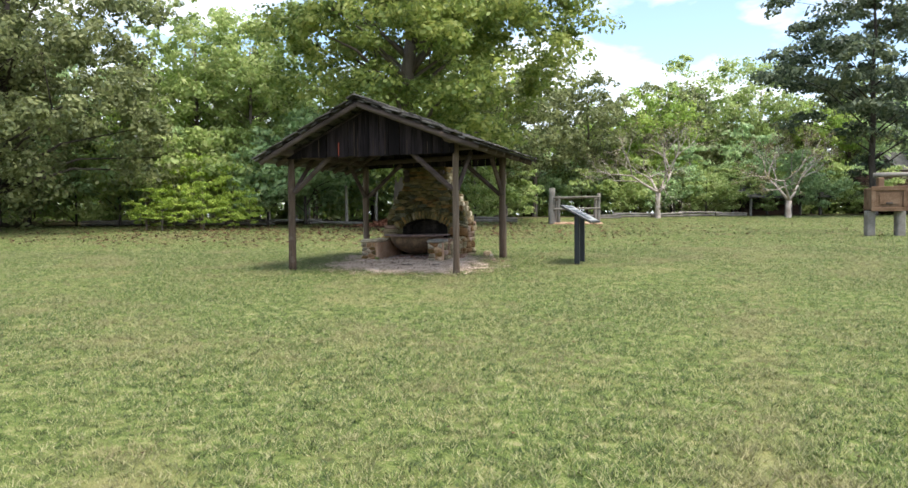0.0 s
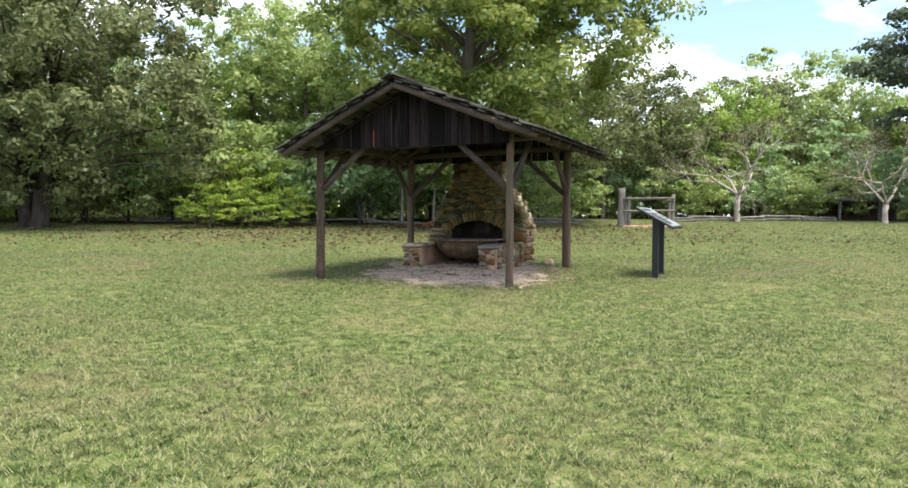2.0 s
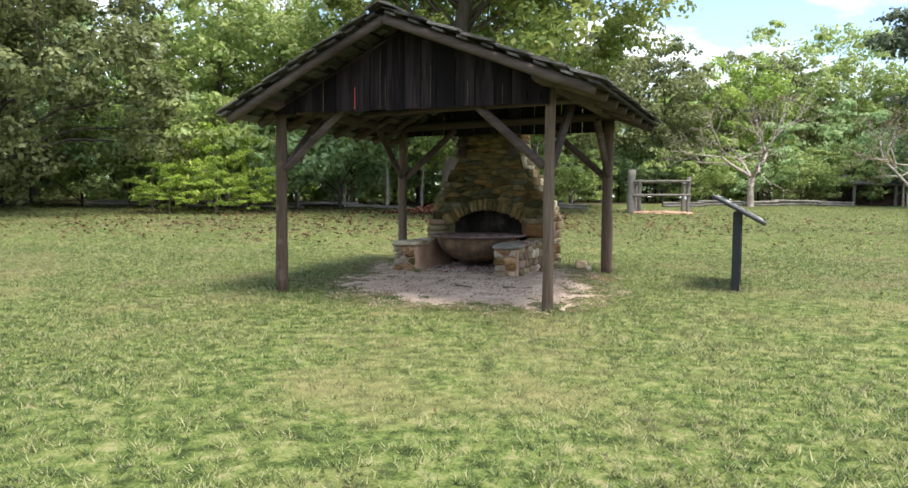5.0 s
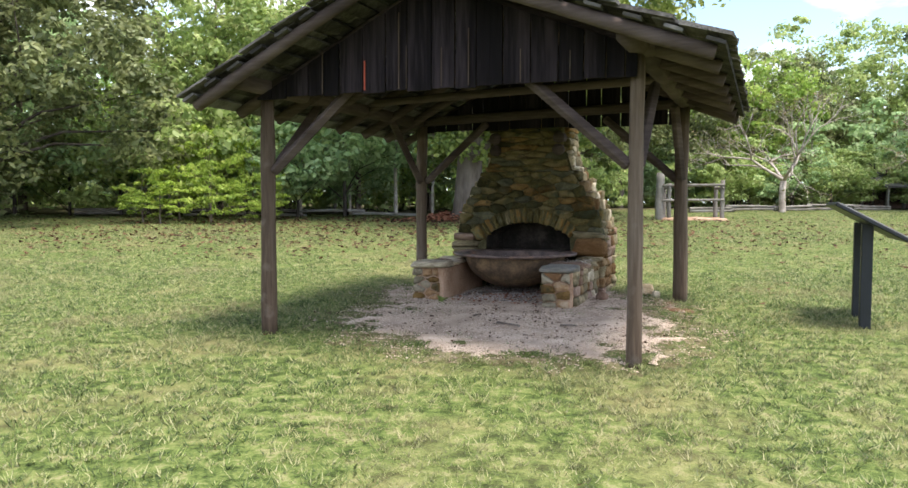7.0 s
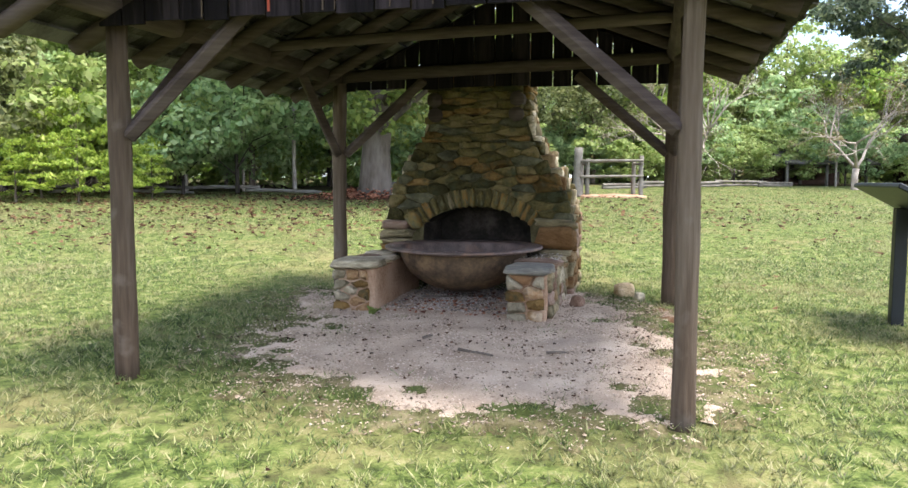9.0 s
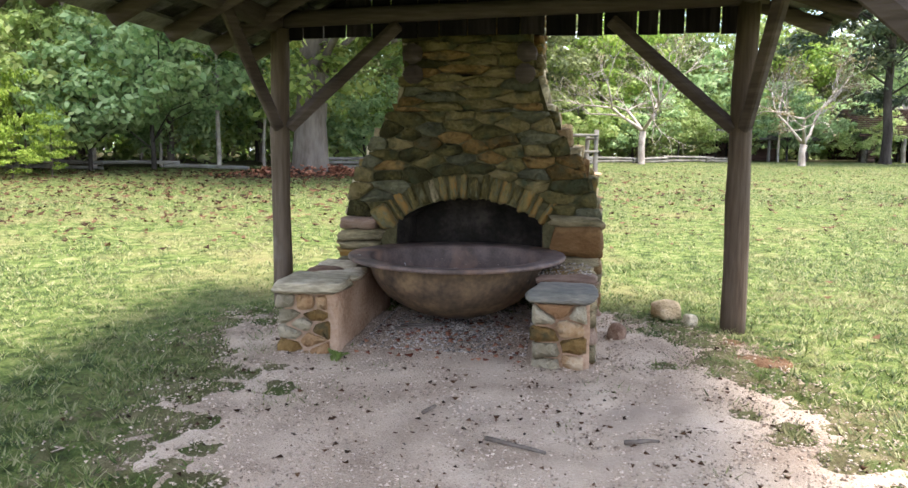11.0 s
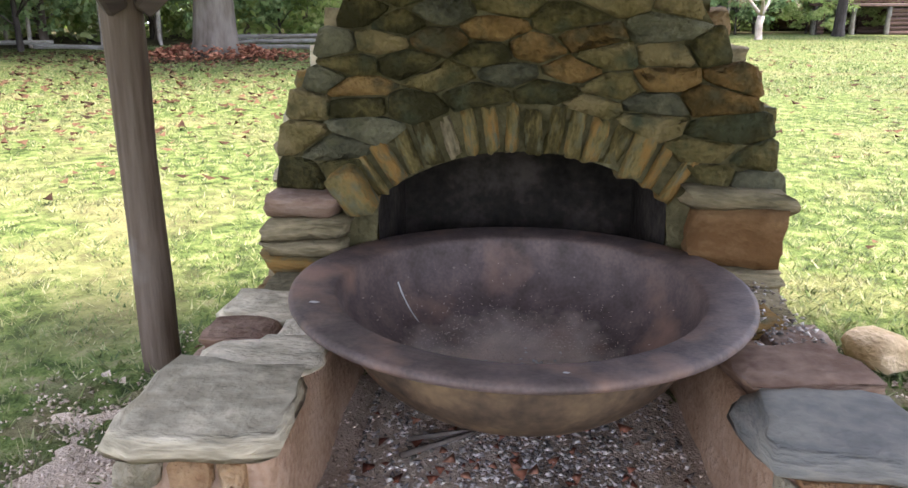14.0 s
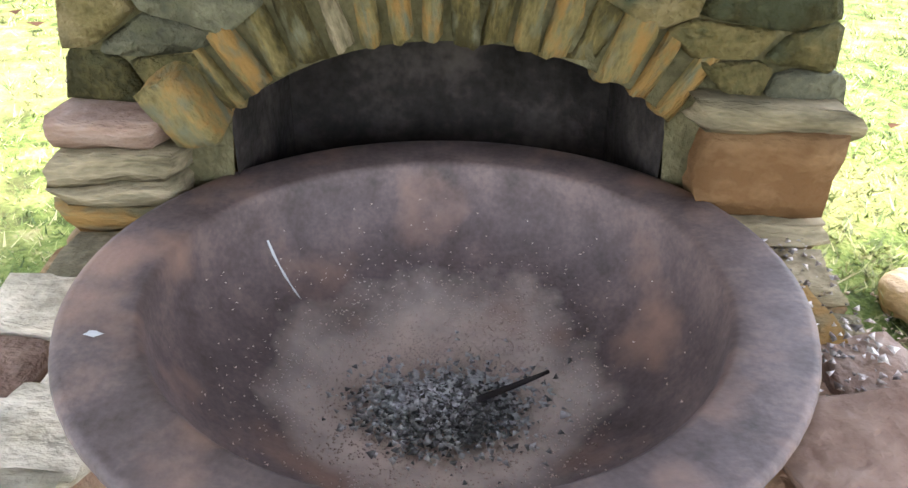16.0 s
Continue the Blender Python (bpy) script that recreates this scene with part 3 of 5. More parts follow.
def build_hearth():
    h = thing("stone_hearth", (SX, SY, SZ), SYAW, "rubble stone hearth with an arched firebox and a flared chimney", "hearth")
    base = -0.1
    back = FACE + 0.72
    # chimney core: front wall with the arch cut out, as columns between arch and outline
    bm = bmesh.new()
    n = 24
    us = np.linspace(-1, 1, n + 1)
    def front(u_rel, z):
        return (HU + u_rel, FACE + 0.03, z)
    # front skin as a grid from arch (or base) to top
    rows = 14
    grid = []
    for i in range(n + 1):
        col = []
        for j in range(rows + 1):
            t = j / rows
            z_top = 2.62
            wu = us[i]
            z_lo = arch_z(wu * 0.95) if abs(wu * 0.95) < ARCH_W else base
            z = z_lo + (z_top - z_lo) * t
            hw = half_width(max(z, 0.5)) - 0.035
            x = wu * 0.95 if t == 0 else wu * (0.95 * (1 - t) + hw * t)
            x = max(-hw, min(hw, wu * 0.95 if abs(wu * 0.95) < hw else math.copysign(hw, wu)))
            col.append(bm.verts.new(front(x, z)))
        grid.append(col)
    for i in range(n):
        for j in range(rows):
            bm.faces.new((grid[i][j], grid[i + 1][j], grid[i + 1][j + 1], grid[i][j + 1]))
    part("chimney_mortar", bm, M["mortar"], h, "brown mortar between the stones")
    # sides and back of the stack
    bm = bmesh.new()
    levels = [base] + [0.5, 0.81, 1.0, 1.1, 1.2, 1.3, 1.39, 1.48, 1.58, 1.66, 1.74, 1.9, 2.3, 2.62]
    ring = []
    for z in levels:
        hw = half_width(max(z, 0.5)) - 0.035
        bk = back - 0.22 * min(1, max(0, (z - 1.0) / 0.8))
        ring.append([bm.verts.new((HU + a, b, z)) for a, b in ((-hw, FACE + 0.03), (-hw, bk), (hw, bk), (hw, FACE + 0.03))])
    for q, r in zip(ring, ring[1:]):
        for k in range(3):
            bm.faces.new((q[k], q[k + 1], r[k + 1], r[k]))
    bm.faces.new(ring[-1])
    bmesh.ops.recalc_face_normals(bm, faces=bm.faces[:])
    part("chimney_core", bm, M["mortar"], h)
    # firebox: sooty vault behind the arch
    bm = bmesh.new()
    prof = []
    for i in range(21):
        u = -ARCH_W + 2 * ARCH_W * i / 20
        prof.append((u, arch_z(u)))
    prof = [(-ARCH_W - 0.0, base)] + prof + [(ARCH_W + 0.0, base)]
    a = [bm.verts.new((HU + u, FACE + 0.028, z)) for u, z in prof]
    b = [bm.verts.new((HU + u * 0.93, back - 0.14, z)) for u, z in prof]
    for i in range(len(prof) - 1):
        bm.faces.new((a[i], a[i + 1], b[i + 1], b[i]))
    bm.faces.new(b)
    part("firebox", bm, M["soot"], h, "soot-blackened firebox")
    # log ends set into the neck
    for k, (u, z) in enumerate(((-0.66, 2.02), (-0.65, 1.87), (0.19, 2.02), (0.18, 1.87))):
        part("log_end", log_bm((u, FACE - 0.06, z), (u + 0.01, FACE + 0.3, z), 0.075, 0.075, 10, 40 + k, 0.0), M["timber_h"], h, "dark round log end set in the chimney", True)
    # cheeks
    for name, u0, u1 in (("cheek", HU - 0.99, HU - 0.61), ("cheek", HU + 0.55, HU + 0.91)):
        bm = bmesh.new()
        add_box(bm, (u0 + 0.03, 0.50, base), (u1 - 0.005, FACE + 0.06, 0.44), 0.015)
        bmesh.ops.subdivide_edges(bm, edges=bm.edges[:], cuts=9, use_grid_fill=True)
        for v in bm.verts:
            v.co += 0.02 * noise.noise_vector(v.co * 5)
            clear = bowl_half(v.co.y, v.co.z)
            if abs(v.co.x - KU) < clear:
                v.co.x = KU + math.copysign(clear, v.co.x - KU)
        part("cheek_wall", bm, M["clay"], h, "clay-plastered low side wall", True)
    return h


HEARTH = build_hearth()


def build_kettle():
    p = sw(KU, KV, KZ)
    k = thing("iron_kettle", p, SYAW, "huge rusty cast-iron kettle with a broad flat rim", "kettle")
    prof = []
    inner, depth = 0.60, 0.40
    for i in range(15):
        t = i / 14 * math.pi / 2
        prof.append((inner * math.sin(t), -depth * math.cos(t) ** 0.9 if t < math.pi / 2 else 0.0))
    prof[-1] = (inner, -0.012)
    prof += [(inner + 0.006, -0.004), (inner + 0.010, 0.0), (inner + 0.016, 0.0025), (inner + 0.05, 0.005), (KR - 0.02, 0.012), (KR - 0.004, 0.008), (KR, -0.004), (KR - 0.006, -0.016), (inner + 0.03, -0.026)]
    for i in range(13):
        t = math.pi / 2 * (1 - i / 12)
        prof.append(((inner + 0.012) * math.sin(t), -(depth + 0.03) * math.cos(t) ** 0.9 - 0.04 * (t > 1.5)))
    bm = bmesh.new()
    sides = 72
    outer = bmesh.new()
    cut = 15 + 9
    cols = []
    under = []
    for s in range(sides):
        a = 2 * math.pi * s / sides
        cols.append([bm.verts.new((r * math.cos(a) * (1 + 0.004 * math.sin(3 * a)), r * math.sin(a), z + 0.004 * math.sin(2 * a + 1))) for r, z in prof[:cut + 1]])
        under.append([outer.verts.new((r * math.cos(a) * (1 + 0.004 * math.sin(3 * a)), r * math.sin(a), z + 0.004 * math.sin(2 * a + 1))) for r, z in prof[cut:]])
    for s in range(sides):
        for b, strip in ((bm, cols), (outer, under)):
            c, d = strip[s], strip[(s + 1) % sides]
            for i in range(len(c) - 1):
                b.faces.new((c[i], d[i], d[i + 1], c[i + 1]))
    bmesh.ops.remove_doubles(outer, verts=outer.verts[:], dist=0.0005)
    bmesh.ops.recalc_face_normals(outer, faces=outer.faces[:])
    bmesh.ops.remove_doubles(bm, verts=bm.verts[:], dist=0.0005)
    bmesh.ops.recalc_face_normals(bm, faces=bm.faces[:])
    part("bowl", bm, M["iron"], k, "", True)
    part("bowl_underside", outer, M["rust"], k, "rust-brown scaly outside of the bowl", True)
    return k


KETTLE = build_kettle()


# ---- trees ----
def leaf_cloud(name, centers, radius, per, size, mat, rng, flat=0.6):
    """Many small leaves on the domed outside of each leaf clump."""
    c = np.asarray(centers)
    n = len(c) * per
    d = rng.normal(size=(len(c), per, 3))
    d /= np.linalg.norm(d, axis=2)[:, :, None]
    r = np.asarray(radius).reshape(-1, 1, 1) * (rng.uniform(0.12, 1.0, size=(len(c), per, 1)) ** 0.5 + np.abs(rng.normal(0, 0.13, size=(len(c), per, 1))))
    off = d * r * np.array([1, 1, flat])
    off[:, :, 2] -= 0.3 * (off[:, :, 0] ** 2 + off[:, :, 1] ** 2) / np.asarray(radius).reshape(-1, 1)
    p = (c[:, None, :] + off).reshape(n, 3)
    nrm = 0.8 * d.reshape(n, 3) + 0.42 * rng.normal(size=(n, 3)) + np.array([0, 0, 0.5])
    nrm /= np.linalg.norm(nrm, axis=1)[:, None]
    a = np.cross(nrm, rng.normal(size=(n, 3)))
    a /= np.linalg.norm(a, axis=1)[:, None] + 1e-9
    b = np.cross(nrm, a)
    s = size * rng.uniform(0.55, 1.4, size=(n, 1))
    q = np.stack([p - a * s, p - b * s * 0.55 + nrm * s * 0.15, p + a * s, p + b * s * 0.55 + nrm * s * 0.1], axis=1)
    return strip_mesh(name, q, 4, mat)


def make_tree(name, h, crown_r, crown_lo, trunk_r, leaf, bark, clumps, per, leaf_size, seed, label, category="tree", limbs=12, droop=0.0,
              shape="round", spread=0.55, lean=(0, 0), group="", fork=None, subs=7, flat=0.6):
    """A tree at the origin: a tapered trunk, limbs that reach into the crown, and a crown of leaf clumps."""
    rng = np.random.default_rng(seed)
    pr = random.Random(seed)
    t = new(name)
    tagged(t, label, category, group)
    cz, rz = (h + crown_lo) / 2, (h - crown_lo) / 2
    cen = []
    tries = 0
    while len(cen) < clumps and tries < clumps * 40:
        tries += 1
        d = rng.normal(size=3)
        d /= np.linalg.norm(d)
        r = rng.uniform(0.02, 1.0) ** 0.42
        lump = 1 + 0.3 * noise.noise((d[0] * 2.1 + seed, d[1] * 2.1, d[2] * 2.1))
        p = d * r * lump
        w = crown_r
        if shape == "cone":
            w = crown_r * max(0.12, 0.95 - 0.75 * (p[2] + 1) / 2)
        elif shape == "vase":
            w = crown_r * (0.95 + 0.1 * p[2])
        q = np.array([p[0] * w + lean[0], p[1] * w + lean[1], cz + p[2] * rz])
        q[2] -= droop * (q[0] ** 2 + q[1] ** 2) / max(crown_r, 1) ** 2
        if q[2] < 0.3 or any(np.linalg.norm(q - o) < spread * 0.85 for o in cen):
            continue
        cen.append(q)
    cen = np.array(cen)
    bm = bmesh.new()
    top = Vector((lean[0] * 0.6, lean[1] * 0.6, crown_lo + (h - crown_lo) * 0.72))
    if shape == "vase":
        top = Vector((0.1, 0, 1.75))
    stems = [(Vector((0, 0, -0.3)), top, trunk_r)]
    if fork:
        stems = [(Vector((-0.2, 0, -0.3)), top + Vector((-fork, 0.2, 0)), trunk_r * 0.72), (Vector((0.2, 0.05, -0.3)), top + Vector((fork, -0.2, 0)), trunk_r * 0.72)]
    for a, b, r in stems:
        pts, rad = [], []
        for i in range(9):
            f = i / 8
            pts.append(a.lerp(b, f) + Vector((pr.uniform(-1, 1), pr.uniform(-1, 1), 0)) * 0.05 * h * 0.12 * (i > 0))
            rad.append(r * (1.55 if i == 0 else 1.0) * (1 - 0.86 * f) + 0.01)
        pts.insert(1, a.lerp(b, 0.045))
        rad.insert(1, r * 1.02)
        add_tube(bm, pts, rad, 10, 0.12, pr)
    trunk = part("trunk", bm, bark, t, "", True)
    bm = bmesh.new()
    idx = rng.permutation(len(cen))[:limbs]
    for i in idx:
        e = Vector(cen[i])
        a, b, r = pr.choice(stems)
        f = max(0.16, min(0.9, (e.z - 0.9 * math.hypot(e.x, e.y) * 0.55) / max(0.5, b.z)))
        s = a.lerp(b, f)
        r0 = max(0.018, r * (1 - 0.86 * f) * 0.34)
        if shape == "vase":
            s, r0 = a.lerp(b, pr.uniform(0.72, 0.95)), trunk_r * pr.uniform(0.22, 0.5)
        mid = s.lerp(e, 0.5) + Vector((pr.uniform(-0.2, 0.2), pr.uniform(-0.2, 0.2), 0.09 * (e - s).length))
        add_tube(bm, [s, s.lerp(mid, 0.5) + Vector((0, 0, 0.03)), mid, e], [r0, r0 * 0.75, r0 * 0.5, 0.012], 6, 0.1, pr)
        for _ in range(2):
            j = Vector(cen[pr.randrange(len(cen))])
            if (j - mid).length < crown_r * 0.5:
                add_tube(bm, [mid, mid.lerp(j, 0.5) + Vector((0, 0, 0.1)), j], [r0 * 0.4, r0 * 0.25, 0.008], 5, 0.1, pr)
    part("branching", bm, bark, trunk, "", True)
    # each bough carries a handful of smaller clumps about its outside
    big = spread * rng.uniform(0.6, 1.35, size=len(cen))
    d = rng.normal(size=(len(cen), subs, 3))
    d /= np.linalg.norm(d, axis=2)[:, :, None]
    small = cen[:, None, :] + d * (big[:, None, None] * rng.uniform(0.45, 1.05, size=(len(cen), subs, 1))) * np.array([1, 1, flat])
    sr = (big[:, None] * rng.uniform(0.3, 0.55, size=(len(cen), subs))).ravel()
    cr = new("crown", leaf_cloud("crown", small.reshape(-1, 3), sr, per, leaf_size, leaf, rng, flat))
    cr.parent = t
    return t


def place(t, x, y, rz=0.0, s=1.0, sz=None):
    t.matrix_basis = pose(x, y, ghf(x, y) - 0.02, 0, 0, rz) @ Matrix.Diagonal((s, s, sz or s, 1))
    return t


def place_copy(t, x, y, rz=0.0, s=1.0, sz=None):
    return copy_thing(t, pose(x, y, ghf(x, y) - 0.02, 0, 0, rz) @ Matrix.Diagonal((s / t.scale.x, s / t.scale.y, (sz or s) / t.scale.z, 1)))


def grow(bm, p, d, length, r, level, rng, tips):
    """A limb that bends upwards and forks until the twigs are reached."""
    pts, q = [p], p.copy()
    for _ in range(3):
        d = (d + Vector((rng.uniform(-0.24, 0.24), rng.uniform(-0.24, 0.24), rng.uniform(-0.12, 0.2)))).normalized()
        q = q + d * length / 3
        pts.append(q)
    add_tube(bm, pts, [r, r * 0.85, r * 0.72, r * 0.6], (3, 3, 4, 5, 6)[level], 0.1, rng)
    if level == 0:
        tips.append(q)
        return
    for k in range(3):
        side = Vector((rng.gauss(0, 1), rng.gauss(0, 1), rng.gauss(0, 0.7)))
        side = (side - d * side.dot(d)).normalized()
        a = rng.uniform(0.35, 0.85)
        grow(bm, pts[-1] if k < 2 else pts[2], (d * math.cos(a) + side * math.sin(a)).normalized(), length * rng.uniform(0.62, 0.8), r * 0.56, level - 1, rng, tips)


def fruit_tree(seed, fork_at, limbs, reach, leaves, label, x, y):
    rng = random.Random(seed)
    t = new("fruit_tree")
    tagged(t, label, "tree", "fruit trees")
    bm = bmesh.new()
    top = Vector((0.05, 0, fork_at))
    add_tube(bm, [(0, 0, -0.2), (0.02, 0, 0.12), (0.0, 0.02, fork_at * 0.6), top], [0.24, 0.16, 0.145, 0.15], 9, 0.1, rng)
    trunk = part("trunk", bm, M["twig"], t, "", True)
    bm, tips = bmesh.new(), []
    for k in range(limbs):
        a = 2 * math.pi * (k + rng.uniform(-0.25, 0.25)) / limbs + 0.3
        grow(bm, top.copy(), Vector((math.cos(a), math.sin(a), rng.uniform(0.55, 0.95))).normalized(), reach, 0.085, 4, rng, tips)
    part("branching", bm, M["twig"], trunk, "", True)
    g = np.random.default_rng(seed)
    cr = new("crown", leaf_cloud("crown", np.array([tuple(q) for q in tips]), g.uniform(0.12, 0.3, len(tips)), leaves, 0.06, M["leaf_sparse"], g, 0.8))
    cr.parent = t
    place(t, x, y)


def build_trees():
    # single trees that stand out
    place(make_tree("shade_tree", 19.5, 7.7, 2.6, 0.54, M["leaf_mid"], M["bark_grey"], 210, 60, 0.125, 3, "large shade tree with a thick pale trunk behind the shelter", limbs=60, spread=1.35, lean=(1.1, 0), subs=8), -2.4, 36.0)
    place(make_tree("drooping_tree", 15.5, 7.7, 1.2, 0.5, M["leaf_dark"], M["bark_dark"], 150, 60, 0.12, 5, "broad drooping grey-green tree with a forked dark trunk", limbs=60, droop=2.6, fork=1.6, spread=1.35, subs=8, flat=0.75), -20.3, 33.0)
    place(make_tree("evergreen_tree", 19.0, 6.0, 3.2, 0.24, M["leaf_conifer"], M["bark_dark"], 80, 55, 0.15, 6, "tall dark evergreen at the edge of the woods", limbs=50, spread=1.5, flat=0.38), 25.8, 47.0)
    fruit_tree(7, 1.5, 4, 1.9, 2, "small half-bare fruit tree with pale spreading limbs", 12.0, 45.0)
    fruit_tree(19, 1.0, 3, 1.75, 8, "small leafy fruit tree with forked pale limbs", 19.3, 44.1)
    bright = make_tree("bright_bush", 3.6, 1.7, 0.3, 0.06, M["leaf_yellow"], M["bark"], 24, 30, 0.085, 12, "bright yellow-green bush at the woods' edge", "bush", limbs=14, spread=0.6, group="bright bushes", subs=6, flat=0.3)
    place(bright, -12.6, 33.0, 0, 0.6, 0.42)
    for x, y, s, h in ((-10.8, 32.9, 0.5, 0.62), (-13.6, 33.8, 0.5, 0.55), (-9.9, 33.6, 0.42, 0.36), (-11.5, 34.6, 0.62, 1.0), (-10.2, 35.4, 0.5, 0.85), (-12.9, 35.2, 0.6, 0.8), (-9.2, 34.4, 0.36, 0.5)):
        place_copy(bright, x, y, x * 50, s, h)
    # woods
    woods = [
        make_tree("woodland_tree", 14, 4.2, 3.2, 0.2, M["leaf_pale"], M["bark"], 58, 23, 0.155, 21, "tall light-green woodland tree with slim trunk", limbs=30, spread=1.15, group="woodland trees"),
        make_tree("woodland_tree", 12, 4.6, 1.6, 0.2, M["leaf_light"], M["bark"], 58, 23, 0.155, 22, "mid-green leafy woodland tree with slim trunk", limbs=30, spread=1.15, group="woodland trees"),
        make_tree("woodland_tree", 11, 4.4, 1.2, 0.2, M["leaf_blue"], M["bark"], 58, 23, 0.155, 23, "blue-green woodland tree with low branches", limbs=30, spread=1.15, group="woodland trees"),
        make_tree("woodland_tree", 13, 4.8, 3.2, 0.22, M["leaf_dark"], M["bark"], 58, 23, 0.165, 24, "dark olive-green woodland tree with full crown", limbs=30, spread=1.2, group="woodland trees"),
    ]
    shrub = [
        make_tree("undergrowth_bush", 3.2, 2.1, 0.2, 0.05, M["leaf_pale"], M["bark_dark"], 26, 23, 0.092, 31, "low green bush under the woodland trees", "bush", limbs=10, spread=0.62, group="undergrowth", flat=0.4),
        # the bluish leaf colour here paints in the haze over the woods
        make_tree("undergrowth_bush", 3.6, 2.2, 0.2, 0.05, M["leaf_blue"], M["bark_dark"], 26, 23, 0.092, 32, "bush under the woodland trees, leaves tinted blue-green for haze", "bush", limbs=10, spread=0.65, group="undergrowth", flat=0.4),
    ]
    rng = random.Random(77)
    first = set()

    def put(k, protos, x, y, s, sz=None):
        t = protos[k]
        if id(t) in first:
            place_copy(t, x, y, rng.uniform(0, 360), s, sz)
        else:
            first.add(id(t))
            place(t, x, y, rng.uniform(0, 360), s, sz)

    for x, y, k, s in ((-14.0, 42.0, 0, 0.9), (-11.0, 41.5, 0, 0.86), (-12, 46, 0, 0.95), (-7.5, 41.5, 2, 0.7), (-4.5, 44, 0, 0.7), (2.5, 45.0, 3, 0.7), (5.5, 52, 3, 0.8),
                       (9.5, 54, 3, 0.8), (14, 56, 1, 0.85), (20.5, 62, 0, 0.95), (24.5, 61, 0, 0.9), (17.5, 59, 3, 0.8), (29, 62, 1, 0.85), (-24, 43, 2, 1.1), (-18, 45, 1, 0.9), (-30, 42, 3, 1.1),
                       (-36, 38, 1, 1.2), (-27, 37, 2, 1.0), (36, 58, 2, 1.0), (42, 54, 1, 1.1), (1, 50, 1, 0.8), (-1.5, 48, 0, 0.8), (-9, 47, 1, 0.8), (11.5, 60, 1, 0.8)):
        put(k, woods, x, y, s)
    for i in range(27):
        x = -46 + i * 3.9 + rng.uniform(-1, 1)
        put(rng.randrange(4), woods, x, 54 + rng.uniform(0, 6) + (8 if i > 13 else 0), rng.uniform(0.55, 0.72) + (0.25 if x < -30 or x > 30 else 0))
    for i in range(40):
        x = -38 + i * 2.05 + rng.uniform(-0.7, 0.7)
        y = 37.5 + rng.uniform(0, 3) if x < -6 else (42 + rng.uniform(0, 4) if x < 3 else 50.5 + rng.uniform(0, 4))
        put(rng.randrange(2), shrub, x, y, rng.uniform(1.1, 1.8) if x < -3 else rng.uniform(0.75, 1.25))
    for i in range(30):
        x = -46 + i * 3.3 + rng.uniform(-1, 1)
        put(rng.randrange(2), shrub, x, 47 + rng.uniform(0, 6) + (8 if x > 0 else 0), rng.uniform(1.2, 2.0))
    # slim pale saplings along the edge of the woods
    sapling = make_tree("sapling", 6.5, 1.3, 2.6, 0.075, M["leaf_blue"], M["twig"], 9, 34, 0.085, 51, "slim pale-stemmed sapling at the edge of the woods", limbs=12, spread=0.6, group="saplings", flat=0.4)
    place(sapling, -9.3, 38.6, 20, 0.9)
    for x, y, k in ((-7.6, 40.2, 0.8), (-5.6, 39.8, 1.1), (-11.8, 39.2, 0.75), (-14.6, 38.2, 1.0), (-16.2, 39.4, 0.8), (-4.2, 41.6, 0.9), (1.2, 42.6, 1.0), (3.1, 45.2, 0.9), (-8.6, 41.9, 1.15), (16.2, 52.5, 1.0), (22.8, 51.6, 0.9)):
        place_copy(sapling, x, y, x * 77, k)
    # the closed depth of the woods
    g = np.random.default_rng(5)
    n = 2600
    cx = g.uniform(-95, 105, n)
    cy = 66 + g.uniform(0, 9, n)
    cz = gh(cx, cy) + g.uniform(0, 1, n) ** 1.15 * 8.0
    me = leaf_cloud("far_woods", np.stack([cx, cy, cz], 1), g.uniform(1.0, 2.4, n), 22, 0.36, M["leaf_light"], g, 0.7)
    tagged(new("far_woods", me), "deep green mass of far woodland foliage", "woods", kind="stuff")
    n = 1500
    cx = g.uniform(-70, 80, n)
    cy = np.where(cx < -1, 42.5, np.where(cx < 4, 47.0, 58.0)) + g.uniform(0, 7, n)
    cz = gh(cx, cy) + 0.2 + g.uniform(0, 1, n) ** 1.4 * 3.2
    me = leaf_cloud("woodland_understorey", np.stack([cx, cy, cz], 1), g.uniform(0.5, 1.3, n), 34, 0.17, M["leaf_pale"], g, 0.5)
    tagged(new("woodland_understorey", me), "tangled green understorey deep in the woods", "undergrowth", kind="stuff")


build_trees()


